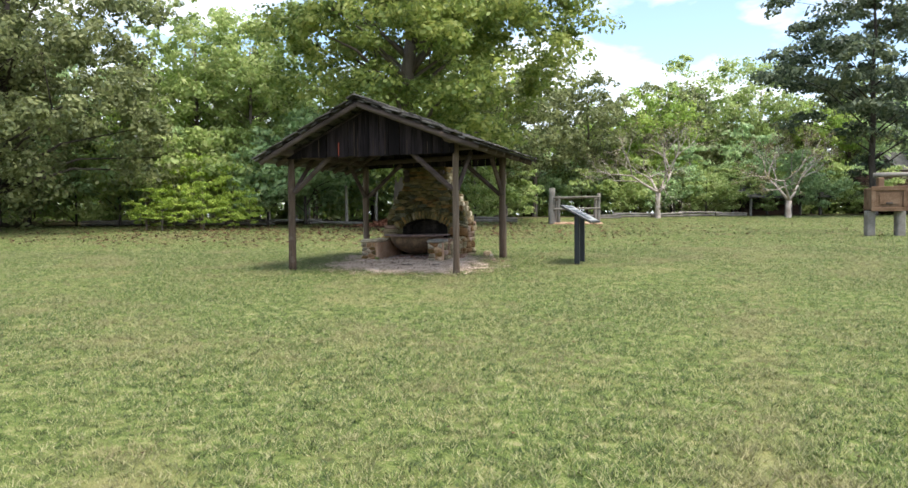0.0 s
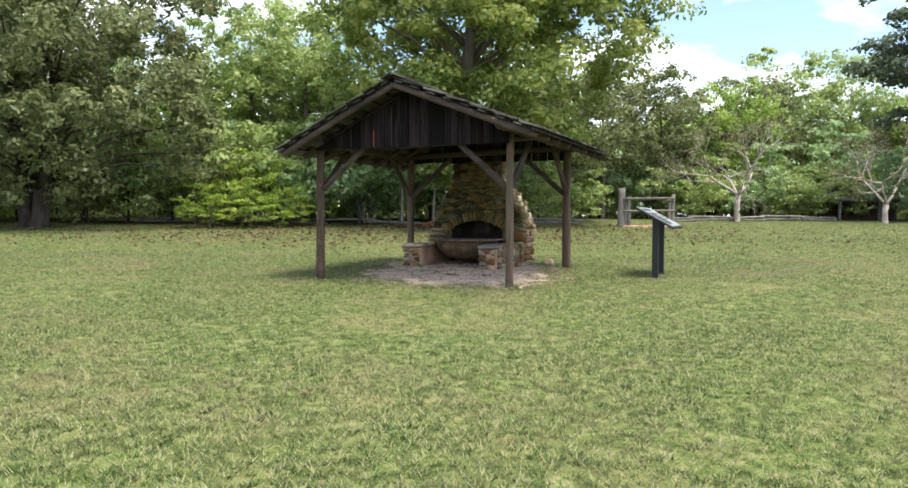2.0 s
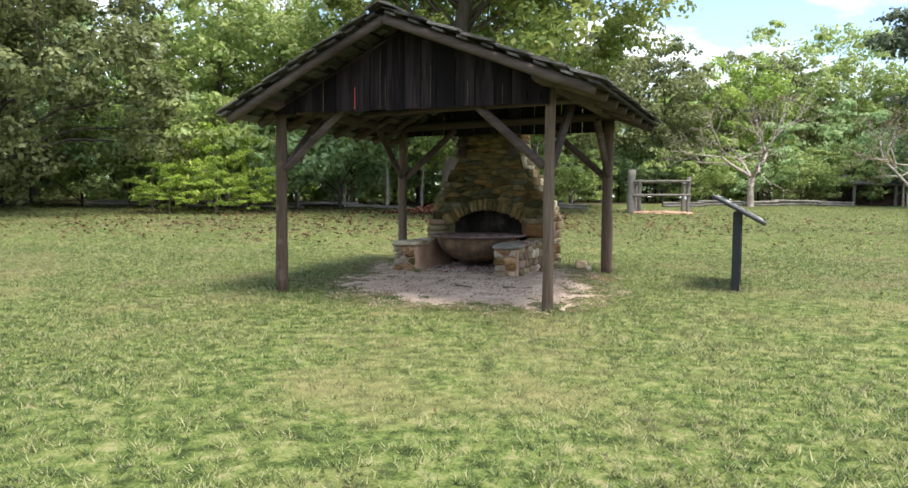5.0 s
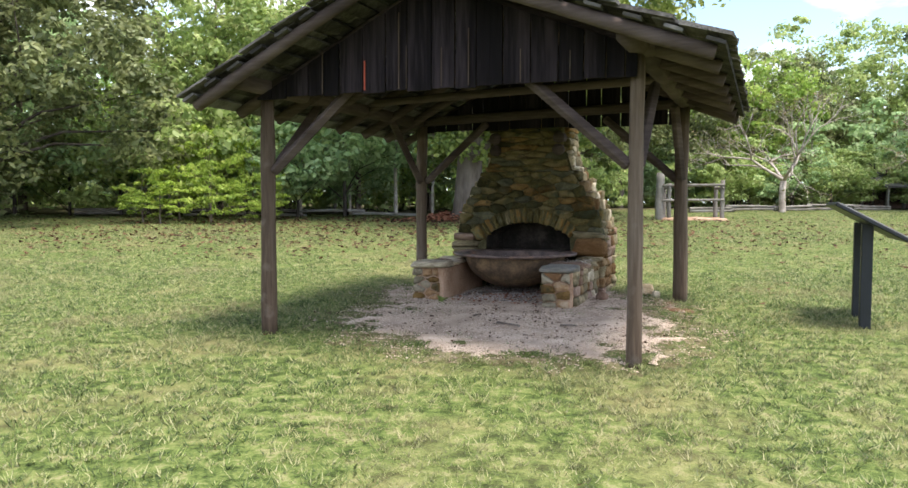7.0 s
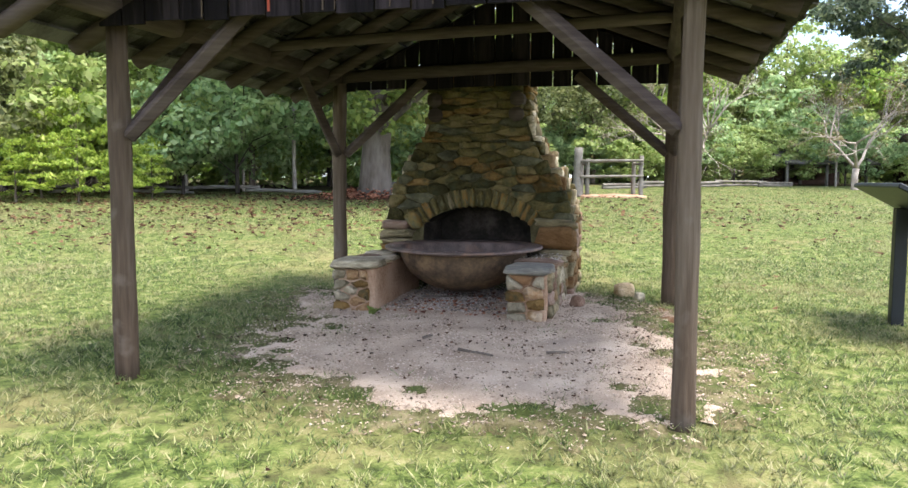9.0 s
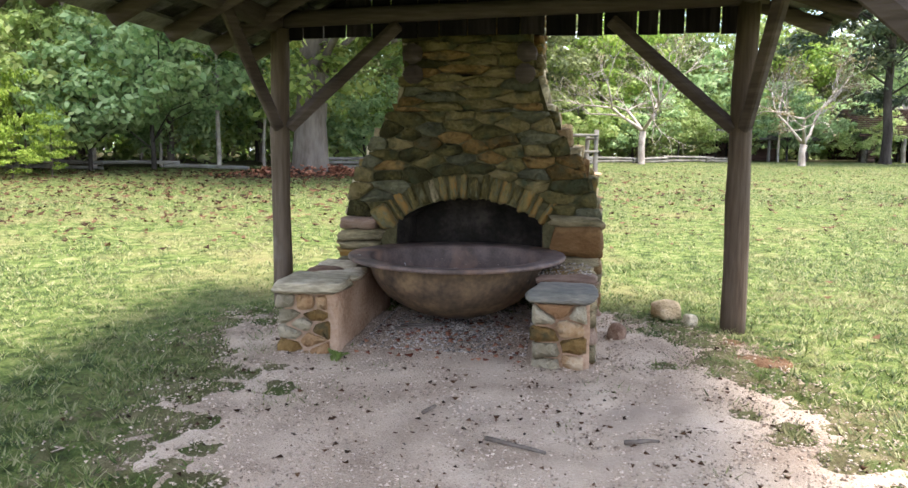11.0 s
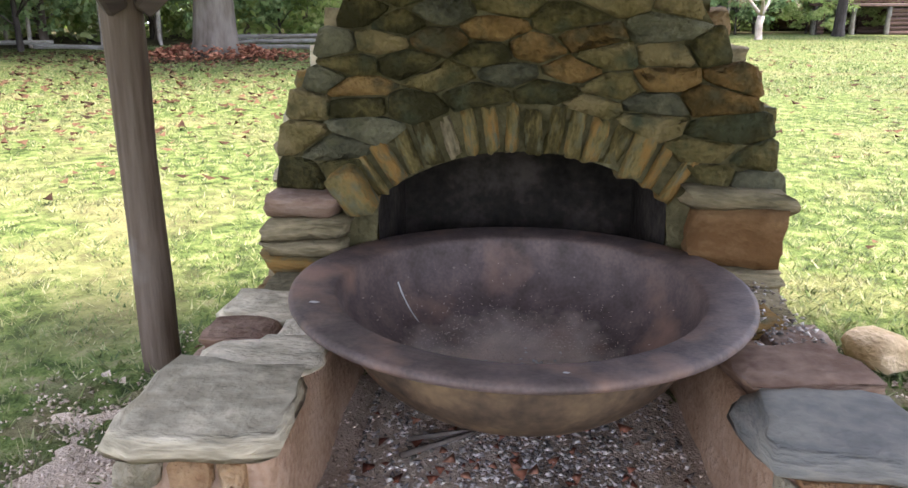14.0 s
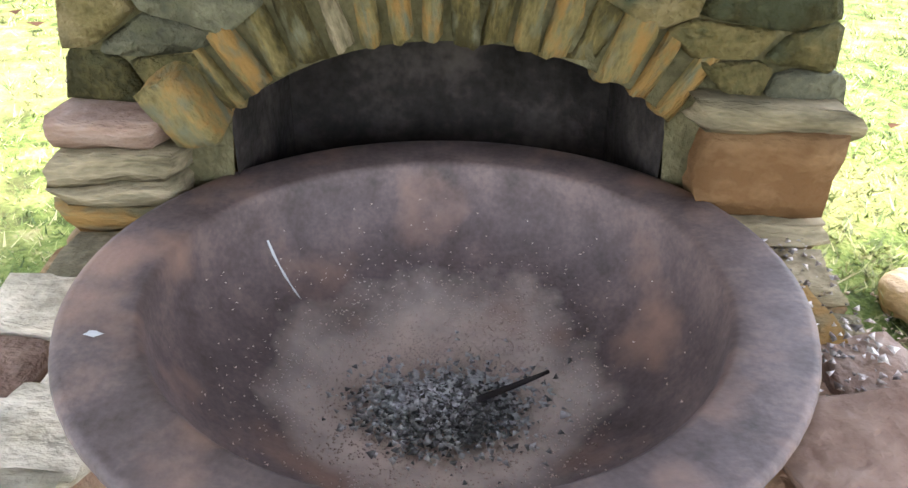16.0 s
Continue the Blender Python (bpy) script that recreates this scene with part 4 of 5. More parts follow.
# ---- stones of the hearth ----
def stone_mesh(seed, mat, cuts=3, p=9.0):
    """A rough unit stone, one metre each way, flattened where it was split."""
    rng = random.Random(seed)
    bm = bmesh.new()
    bmesh.ops.create_cube(bm, size=1.0)
    bmesh.ops.subdivide_edges(bm, edges=bm.edges[:], cuts=cuts, use_grid_fill=True)
    off = Vector((rng.uniform(0, 50), rng.uniform(0, 50), rng.uniform(0, 50)))
    skew, taper = rng.uniform(-0.14, 0.14), rng.uniform(-0.16, 0.16)
    for v in bm.verts:
        c = v.co.copy()
        r = (abs(2 * c.x) ** p + abs(2 * c.y) ** p + abs(2 * c.z) ** p) ** (1 / p)
        c = c / max(r, 0.2) * max(abs(2 * c.x), abs(2 * c.y), abs(2 * c.z)) if r > 0 else c
        c += 0.13 * noise.noise_vector(c * 1.5 + off) + 0.05 * noise.noise_vector(c * 4.1 + off)
        c.x += skew * c.z
        c.z *= 1 + taper * c.x
        v.co = c
    me = bpy.data.meshes.new("stone")
    bm.to_mesh(me)
    bm.free()
    me.materials.append(mat)
    me.shade_smooth()
    return me


STONES = {k: [stone_mesh(i * 7 + j, M[m]) for j in range(9)] for i, (k, m) in enumerate((("o", "stone"), ("g", "stone_grey"), ("r", "stone_orange"), ("p", "stone_red"), ("c", "stone_cap"), ("s", "stone_slate")))}
SRNG = random.Random(99)


def stone(kind, u, v, z, w, d, h, ry=0.0, rz=0.0):
    """One stone of the hearth: its middle, width along u, depth along v, height."""
    near = max(bowl_half(v - d / 2, z), bowl_half(v + d / 2, z), bowl_half(v, z)) + 0.01 if z < KZ else 0.0
    gap = near - (abs(u - KU) - w / 2)
    if near > 0.02 and gap > 0:
        u += math.copysign(gap / 2, u - KU)
        w = max(0.06, w - gap)
    return piece("stone", SRNG.choice(STONES[kind]), HEARTH, (u, v, z), (SRNG.uniform(-0.04, 0.04), ry + SRNG.uniform(-0.03, 0.03), rz + SRNG.uniform(-0.04, 0.04)), (w, d, h))


def pick(weights):
    return SRNG.choices(list(weights), list(weights.values()))[0]


def clip(poly, px, pz, nx, nz):
    """The part of a convex outline behind the line through (px, pz) with that outward normal."""
    out = []
    for (ax, az), (bx, bz) in zip(poly, poly[1:] + poly[:1]):
        da, db = (ax - px) * nx + (az - pz) * nz, (bx - px) * nx + (bz - pz) * nz
        if da <= 0:
            out.append((ax, az))
        if da * db < 0:
            t = da / (da - db)
            out.append((ax + (bx - ax) * t, az + (bz - az) * t))
    return out


def cell(seeds, i, flatness):
    """Outline of the ground that seed i holds against its neighbours; flatness widens cells sideways."""
    x, z = seeds[i]
    poly = [(x - 0.5, z - 0.3), (x + 0.5, z - 0.3), (x + 0.5, z + 0.3), (x - 0.5, z + 0.3)]
    for j, (a, b) in enumerate(seeds):
        if j != i and abs(a - x) < 1 and abs(b - z) < 0.6:
            poly = clip(poly, (a + x) / 2, (b + z) / 2, a - x, (b - z) * flatness * flatness)
            if len(poly) < 3:
                return []
    return poly


def scatter(inside, x0, x1, z0, z1, w, h, rng):
    """Seeds at least a stone apart (an ellipse of w by h)."""
    seeds = []
    for _ in range(5000):
        p = (rng.uniform(x0, x1), rng.uniform(z0, z1))
        k = rng.uniform(0.62, 1.25)
        if inside(*p) and all(((p[0] - q[0]) / w) ** 2 + ((p[1] - q[1]) / h) ** 2 > k * k for q in seeds):
            seeds.append(p)
    return seeds


RUBBLE = {"o": "rubble", "b": "rubble_rust", "g": "rubble_grey", "r": "rubble_orange", "c": "rubble_pale"}


def rubble(poly, v, kind, rng, proud=0.026, gap=0.0045):
    """One rubble stone from its outline on a face at v that looks towards -v."""
    if len(poly) < 3:
        return
    cx, cz = sum(p[0] for p in poly) / len(poly), sum(p[1] for p in poly) / len(poly)
    size = max(math.hypot(a - cx, b - cz) for a, b in poly)
    if size < 0.03:
        return
    cut = []
    for k, (a, b) in enumerate(poly):
        for q in (poly[k - 1], poly[(k + 1) % len(poly)]):
            t = rng.uniform(0.07, 0.2)
            cut.append((a + (q[0] - a) * t, b + (q[1] - b) * t))
    bm = bmesh.new()
    out = rng.uniform(-0.012, 0.012)
    tilt = (rng.uniform(-0.1, 0.1), rng.uniform(-0.12, 0.12))
    rings = []
    for f, dv, rough in ((1.0, 0.05, 0), (1.0, -proud * 0.5, 0.005), (0.87, -proud, 0.009)):
        ring = []
        for a, b in cut:
            x, z = a - cx, b - cz
            L = max(1e-4, math.hypot(x, z))
            k = max(0.3, (L - gap) / L) * f
            ring.append(bm.verts.new((x * k + rng.uniform(-rough, rough), dv + (out + tilt[0] * x + tilt[1] * z) * (rough > 0) + rng.uniform(-rough, rough), z * k + rng.uniform(-rough, rough))))
        rings.append(ring)
    top = bm.verts.new((rng.uniform(-0.2, 0.2) * size, -proud * 1.12 + out, rng.uniform(-0.1, 0.1) * size))
    n = len(cut)
    for q, r in zip(rings, rings[1:]):
        for k in range(n):
            bm.faces.new((q[k], q[(k + 1) % n], r[(k + 1) % n], r[k]))
    for k in range(n):
        bm.faces.new((rings[-1][k], rings[-1][(k + 1) % n], top))
    bmesh.ops.recalc_face_normals(bm, faces=bm.faces[:])
    ob = mesh_object("stone", bm, M[RUBBLE[kind]], True)
    ob.parent = HEARTH
    ob.location = (cx, v, cz)


RING = 0.185


def ring_half(z):
    """How far the arch ring reaches from the middle at height z; 0 above it."""
    t = (z - ARCH_SPRING) / (ARCH_RISE + RING * 0.95)
    if t >= 1:
        return 0.0
    return (ARCH_W + RING) * max(0.0, 1 - max(t, 0)) ** (1 / 2.2)


def build_chimney_face():
    rng = random.Random(41)
    kinds = ("o", "o", "o", "o", "o", "o", "b", "b", "g")
    for z0, z1, w, h in ((0.79, 1.62, 0.235, 0.105), (1.56, 2.6, 0.4, 0.085)):
        def inside(x, z):
            return abs(x) < half_width(z) - 0.03 and abs(x) > ring_half(z) + 0.02 and z0 <= z < z1 - 0.03

        seeds = scatter(inside, -1, 1, z0, z1, w, h, rng)
        for i, (x, z) in enumerate(seeds):
            poly = cell(seeds, i, w / h)
            e = 0.02
            slope = (half_width(z + e) - half_width(z - e)) / (2 * e)
            hw = half_width(z)
            for sgn in (-1, 1):
                poly = clip(poly, sgn * (hw + (rng.uniform(-0.03, 0.035))), z, sgn, -slope * 0.6)
            rh = ring_half(z)
            if ring_half(z - 0.3) > 0 and abs(x) < ARCH_W + RING + 0.1:
                # keep clear of the arch ring: its tangent nearest to the stone
                t = max(-1.0, min(1.0, x / (ARCH_W + RING)))
                rx = t * (ARCH_W + RING)
                rz = ARCH_SPRING + (ARCH_RISE + RING * 0.95) * (1 - abs(t) ** 2.2)
                s0 = -(ARCH_RISE + RING * 0.95) / (ARCH_W + RING) * 2.2 * abs(t) ** 1.2 * math.copysign(1, t)
                s0 = max(-1.4, min(1.4, s0))
                if rz < z or rh == 0:
                    poly = clip(poly, rx, rz, s0, -1)
                else:
                    poly = clip(poly, math.copysign(rh, x), z, -math.copysign(1, x), -0.5)
            poly = clip(poly, 0, z1 if z1 > 2 else 1.6, 0, 1)
            poly = clip(poly, 0, 0.79 if z0 < 1 else 1.6, 0, -1)
            rubble([(HU + a, b) for a, b in poly], FACE + 0.025, rng.choice(kinds if abs(x) > 0.3 or z > 1.3 else "oogb"), rng)


def build_cheek_faces():
    rng = random.Random(52)
    for u0, u1 in ((HU - 1.0, HU - 0.62), (HU + 0.56, HU + 0.935)):
        seeds = scatter(lambda x, z: True, u0 + 0.05, u1 - 0.05, -0.06, 0.39, 0.19, 0.115, rng)
        for i in range(len(seeds)):
            poly = cell(seeds, i, 1.6)
            poly = clip(clip(poly, u0 - 0.01 + rng.uniform(0, 0.02), 0, -1, 0), u1 - rng.uniform(0.03, 0.06), 0, 1, 0)
            poly = clip(clip(poly, 0, 0.425, 0, 1), 0, -0.1, 0, -1)
            rubble(poly, 0.5, rng.choice("rrrrccb"), rng, 0.035, 0.011)


def build_chimney_stones():
    build_chimney_face()
    z = 0.80
    while z < 2.57:
        h = SRNG.choice((0.06, 0.08, 0.1, 0.13, 0.15)) * (1 if z < 1.5 else 0.85)
        zc = z + h / 2
        # the two sides
        for sgn in (-1, 1):
            back = FACE + 0.72 - 0.22 * min(1, max(0, (zc - 1.0) / 0.8))
            v = FACE + 0.1
            while v < back:
                w = min(SRNG.choice((0.14, 0.2, 0.28)), back - v + 0.05)
                stone(pick({"o": 2, "g": 3, "r": 2, "c": 1.5}), HU + sgn * (half_width(zc) - 0.04), v + w / 2, zc, 0.16, w * 1.06, h * 1.1, sgn * 0.0)
                v += w
        z += h
    # arch ring
    n = 16
    for i in range(n):
        t = -1 + 2 * (i + 0.5) / n
        u = t * (ARCH_W + 0.02)
        zz = arch_z(u)
        du = 0.01
        slope = (arch_z(u + du) - arch_z(u - du)) / (2 * du)
        slope = max(-1.2, min(1.2, slope))
        ang = math.atan(slope)
        fan = t * 0.62
        L = RING * SRNG.uniform(0.9, 1.12)
        cu, cz = u + math.sin(fan) * L / 2, zz + math.cos(fan) * L / 2 - 0.005
        stone(pick({"o": 7, "g": 1.6, "r": 0.3}), HU + cu, FACE + 0.105 + SRNG.uniform(-0.012, 0.012), cz, (2 * ARCH_W / n) * SRNG.uniform(0.7, 1.3), 0.2, L * SRNG.uniform(0.9, 1.08), fan)
    # jambs
    for k, (w, zz, hh, kind) in enumerate(((0.30, 0.745, 0.105, "p"), (0.33, 0.655, 0.09, "g"), (0.33, 0.575, 0.075, "g"), (0.35, 0.51, 0.07, "o"))):
        stone(kind, HU - 0.985 + w / 2 - 0.01 * k, FACE + 0.04, zz, w, 0.3, hh)
    stone("o", HU - 0.65, FACE + 0.0, 0.80, 0.13, 0.22, 0.2, -0.5)
    stone("r", HU + 0.815, FACE + 0.08, 0.64, 0.36, 0.36, 0.23)
    stone("g", HU + 0.80, FACE + 0.08, 0.785, 0.4, 0.32, 0.09, 0.05)
    stone("g", HU + 0.82, FACE + 0.02, 0.505, 0.32, 0.3, 0.06)
    # low part of the stack's sides
    for sgn in (-1, 1):
        z = -0.05
        while z < 0.8:
            h = SRNG.uniform(0.09, 0.15)
            v = FACE - 0.02 if z < 0.45 else FACE + 0.1
            while v < FACE + 0.72:
                w = SRNG.uniform(0.14, 0.28)
                stone(pick({"g": 3, "r": 3, "p": 2}), HU + sgn * 0.915, v + w / 2, z + h / 2, 0.17, w * 1.05, h * 1.08)
                v += w
            z += h
    # back of the stack
    z = -0.05
    while z < 2.5:
        h = SRNG.uniform(0.15, 0.2)
        hw = half_width(max(0.5, z))
        u = -hw
        while u < hw - 0.02:
            w = min(SRNG.uniform(0.25, 0.42), hw - u)
            bk = FACE + 0.72 - 0.22 * min(1, max(0, (z - 1.0) / 0.8))
            stone(pick({"o": 4, "g": 3}), HU + u + w / 2, bk, z + h / 2, w * 1.05, 0.16, h * 1.08)
            u += w
        z += h


def build_cheek_stones():
    build_cheek_faces()
    wall = {"g": 2, "c": 2, "r": 3, "p": 2}
    for u0, u1, out in ((HU - 1.0, HU - 0.62, -1), (HU + 0.56, HU + 0.935, 1)):
        rows = ((-0.06, 0.11), (0.05, 0.1), (0.155, 0.115), (0.265, 0.13), (0.365, 0.075))
        for i, (z, h) in enumerate(rows):
            # outer side
            v = 0.58
            while v < FACE - 0.02:
                w = SRNG.uniform(0.12, 0.26)
                stone(pick(wall), (u0 if out < 0 else u1) - out * 0.065, v + w / 2, z + h / 2, 0.15, w * 1.0, h * 1.02)
                v += w
    # cap stones
    L, R = HU - 0.81, HU + 0.745
    stone("c", L, 0.66, 0.465, 0.42, 0.44, 0.085, 0.0, 0.05)
    stone("c", L + 0.03, 0.98, 0.455, 0.36, 0.24, 0.07, 0, -0.1)
    stone("p", L - 0.09, 1.14, 0.46, 0.22, 0.2, 0.06)
    stone("c", L + 0.12, 1.17, 0.455, 0.2, 0.22, 0.06)
    stone("c", L - 0.07, 1.36, 0.47, 0.28, 0.22, 0.07)
    stone("g", L + 0.06, 1.56, 0.475, 0.34, 0.22, 0.07)
    stone("s", R, 0.63, 0.462, 0.40, 0.34, 0.075, 0.0, -0.06)
    stone("p", R + 0.02, 0.93, 0.47, 0.36, 0.3, 0.085, 0, 0.1)
    stone("p", R + 0.1, 1.18, 0.45, 0.2, 0.22, 0.06)
    stone("o", R - 0.03, 1.36, 0.455, 0.3, 0.24, 0.06)
    stone("g", R + 0.08, 1.56, 0.46, 0.24, 0.2, 0.06)
    # fill of ash and grit on top of the right wall
    rng = np.random.default_rng(14)
    n = 420
    p = np.stack([rng.uniform(R - 0.17, R + 0.17, n), rng.uniform(1.0, 1.7, n), 0.475 + rng.uniform(0, 0.03, n)], 1)
    ob = new("grit", chips("grit", p, 0.003, 0.011, M["cinder"], rng))
    ob.parent = HEARTH
    tagged(ob, "grey grit on the wall top", kind="stuff")


def chips(name, pos, lo, hi, mat, rng):
    """Small angular bits: a four-sided chip at each place."""
    n = len(pos)
    s = rng.uniform(lo, hi, size=(n, 1, 1))
    base = np.array([[1, 1, 1], [1, -1, -1], [-1, 1, -1], [-1, -1, 1]], float)
    c = base[None] * rng.uniform(0.35, 1.15, size=(n, 4, 3)) + rng.normal(size=(n, 4, 3)) * 0.15
    a = rng.uniform(0, 2 * math.pi, n)
    x = c[:, :, 0] * np.cos(a)[:, None] - c[:, :, 1] * np.sin(a)[:, None]
    y = c[:, :, 0] * np.sin(a)[:, None] + c[:, :, 1] * np.cos(a)[:, None]
    v = pos[:, None, :] + np.stack([x, y, c[:, :, 2] * 0.55], 2) * s
    f = np.array([[0, 1, 2], [0, 3, 1], [0, 2, 3], [1, 3, 2]])
    tri = (np.arange(n)[:, None, None] * 4 + f[None]).reshape(-1, 3)
    me = bpy.data.meshes.new(name)
    v = v.reshape(-1, 3).astype(np.float32)
    me.vertices.add(len(v))
    me.vertices.foreach_set("co", v.ravel())
    me.loops.add(tri.size)
    me.loops.foreach_set("vertex_index", tri.ravel().astype(np.int32))
    me.polygons.add(len(tri))
    me.polygons.foreach_set("loop_start", np.arange(0, tri.size, 3, dtype=np.int32))
    me.materials.append(mat)
    me.update(calc_edges=True)
    return me


# ---- gravel floor and lawn cover ----
def gravel_f(u, v):
    """Above zero on the gravel under the shelter."""
    u, v = np.asarray(u, float), np.asarray(v, float)
    e = 1 - ((u - 0.35) / 1.75) ** 2 - ((v + 0.5) / 1.42) ** 2
    e2 = 1 - ((u + 0.1) / 1.75) ** 2 - ((v - 0.9) / 1.15) ** 2
    e = np.maximum(e, e2)
    w = np.sin(u * 5.1 + 1.3 * np.sin(v * 3.7)) * np.sin(v * 6.3 + np.sin(u * 4.1)) * 0.24 + np.sin(u * 17 + v * 11) * np.sin(v * 19 - u * 7) * 0.2
    w = w + np.sin(u * 9.7 - v * 5.1 + 0.7) * np.sin(v * 11.3 + u * 3.1) * 0.2 + np.sin(u * 37 + 2 * np.sin(v * 13)) * np.sin(v * 33 + 2 * np.sin(u * 15)) * 0.22
    return e + w - 0.02


def ground_sheet(name, least, lift, mat, label, category):
    """A thin ragged sheet on the ground wherever gravel_f exceeds the given value."""
    bm = bmesh.new()
    st = 0.045
    us, vs = np.arange(-2.7, 3.0, st), np.arange(-2.7, 2.6, st)
    U, V = np.meshgrid(us, vs)
    F = gravel_f(U, V) > least
    made = {}

    def vert(i, j):
        if (i, j) not in made:
            u, v = us[i], vs[j]
            jit = 0.02 * math.sin(i * 7.7 + j * 3.1)
            edge = 0.0 if F[max(j - 1, 0):j + 2, max(i - 1, 0):i + 2].all() else -0.03
            made[(i, j)] = bm.verts.new((u + jit, v + 0.02 * math.cos(i * 3.3 + j * 5.9), sg(u, v) + lift + edge + 0.012 * noise.noise((u * 3, v * 3, 0)) + 0.008 * noise.noise((u * 9, v * 9, 4))))
        return made[(i, j)]

    for j in range(len(vs) - 1):
        for i in range(len(us) - 1):
            if F[j, i]:
                bm.faces.new((vert(i, j), vert(i + 1, j), vert(i + 1, j + 1), vert(i, j + 1)))
    g = mesh_object(name, bm, mat, True)
    g.matrix_basis = SM
    tagged(g, label, category, kind="structure")


def build_gravel():
    ground_sheet("soil_margin", -0.42, 0.02, M["soil"], "trodden brown soil between the gravel and the grass", "soil")
    ground_sheet("gravel_floor", -0.02, 0.032, M["gravel"], "pale pinkish gravel floor with ragged grassy edges", "gravel")
    rng = np.random.default_rng(2)
    n = 40000
    u, v = rng.uniform(-2.3, 2.6, n), rng.uniform(-2.5, 2.4, n)
    k = gravel_f(u, v) > rng.uniform(-0.45, 0.3, n)
    u, v = u[k], v[k]
    z = np.array([sg(a, b) for a, b in zip(u, v)]) + np.where(gravel_f(u, v) > 0, 0.034, 0.024)
    ob = new("pebbles", chips("pebbles", np.stack([u, v, z], 1), 0.003, 0.010, M["pebble"], rng))
    ob.matrix_basis = SM
    tagged(ob, "small pale crushed stones of the gravel floor", "pebbles", kind="stuff")
    # dark bits of bark and leaf trodden into the gravel
    n = 600
    u, v = rng.normal(0.2, 1.1, n), rng.normal(-0.3, 0.9, n)
    k = (gravel_f(u, v) > -0.3) & ((np.abs(u - HU) > 1.0) | (v < 0.45))
    u, v = u[k], v[k]
    z = np.array([sg(a, b) for a, b in zip(u, v)]) + 0.036
    ob = new("bark_litter", chips("bark_litter", np.stack([u, v, z], 1), 0.003, 0.016, M["dead_leaf"], rng))
    ob.matrix_basis = SM
    tagged(ob, "dark bits of bark and leaf on the gravel", "litter", kind="stuff")
    # ashes on the hearth floor between the cheeks
    n = 2600
    p = np.stack([HU + rng.normal(0, 0.3, n).clip(-0.52, 0.52), 1.25 + rng.normal(0, 0.36, n).clip(-0.6, 1.0), np.zeros(n)], 1)
    p[:, 2] = np.array([sg(a, b) for a, b in p[:, :2]]) + 0.04
    ob = new("hearth_ash", chips("hearth_ash", p, 0.004, 0.014, M["cinder"], rng))
    ob.matrix_basis = SM
    tagged(ob, "grey ash and charcoal bits on the hearth floor", "ash", kind="stuff")
    n = 130
    p = np.stack([HU + rng.normal(0, 0.25, n).clip(-0.5, 0.5), 1.0 + rng.normal(0, 0.28, n).clip(-0.5, 0.6), np.zeros(n)], 1)
    p[:, 2] = np.array([sg(a, b) for a, b in p[:, :2]]) + 0.045
    ob = new("hearth_leaves", chips("hearth_leaves", p, 0.008, 0.024, M["red_leaf"], rng))
    ob.matrix_basis = SM
    tagged(ob, "crumbled brown leaves on the hearth floor", "leaves", kind="stuff")


def blades(name, x, y, h, w, mat, rng, lean=0.8, aim=None):
    """Triangular blades; aim gives each one the way it leans."""
    n = len(x)
    a = rng.uniform(0, 2 * math.pi, n)
    z = gh(x, y) - 0.004 + 0.02 * (gravel_f(*shelter_uv(x, y)) > -0.4)
    hh = h * rng.uniform(0.5, 1.3, n)
    ww = w * rng.uniform(0.6, 1.3, n)
    d = rng.uniform(0.2, 1.0, n) * lean * hh
    b = a + rng.normal(0, 0.8, n) if aim is None else aim
    base = np.stack([x, y, z], 1)
    side = np.stack([np.cos(a), np.sin(a), np.zeros(n)], 1) * ww[:, None] / 2
    tip = base + np.stack([-np.sin(b) * d, np.cos(b) * d, hh], 1)
    return strip_mesh(name, np.stack([base - side, base + side, tip], 1), 3, mat)


def shelter_uv(x, y):
    c, s = math.cos(radians(-SYAW)), math.sin(radians(-SYAW))
    return c * (x - SX) - s * (y - SY), s * (x - SX) + c * (y - SY)


def off_gravel(x, y, rng):
    """True where grass grows: thinning out over the ragged edge of the gravel."""
    return gravel_f(*shelter_uv(x, y)) < rng.uniform(0, 1, len(x)) * 0.75 - 0.25


def tufts(name, n, y0, y1, power, per, spread, h, w, rng, wide=0.62, lean=1.6):
    """Tufts of blades that lean outwards, of uneven size, with bare gaps between them."""
    y = y0 + (y1 - y0) * rng.uniform(0, 1, n) ** power
    x = rng.uniform(-1, 1, n) * (2.8 + wide * y) - 0.3
    clump = np.sin(x * 7.3 + 2 * np.sin(y * 3.1)) * np.sin(y * 8.1 + 1.5 * np.sin(x * 4.7)) + 0.6 * np.sin(x * 19 + y * 5) * np.sin(y * 21 - x * 7)
    keep = (rng.uniform(-2.6, 0.9, n) < clump) & off_gravel(x, y, rng)
    x, y = x[keep], y[keep]
    m = len(x)
    size = rng.uniform(0.6, 1.5, m)
    a = rng.uniform(0, 2 * math.pi, (m, per))
    r = np.abs(rng.normal(0, spread, (m, per))) * size[:, None]
    bx, by = (x[:, None] + r * np.cos(a)).ravel(), (y[:, None] + r * np.sin(a)).ravel()
    aim = (a - math.pi / 2 + rng.normal(0, 0.5, a.shape)).ravel()
    hh = h * np.repeat(size, per)
    return new(name, blades(name, bx, by, hh, w, M["grass"], rng, lean, aim))


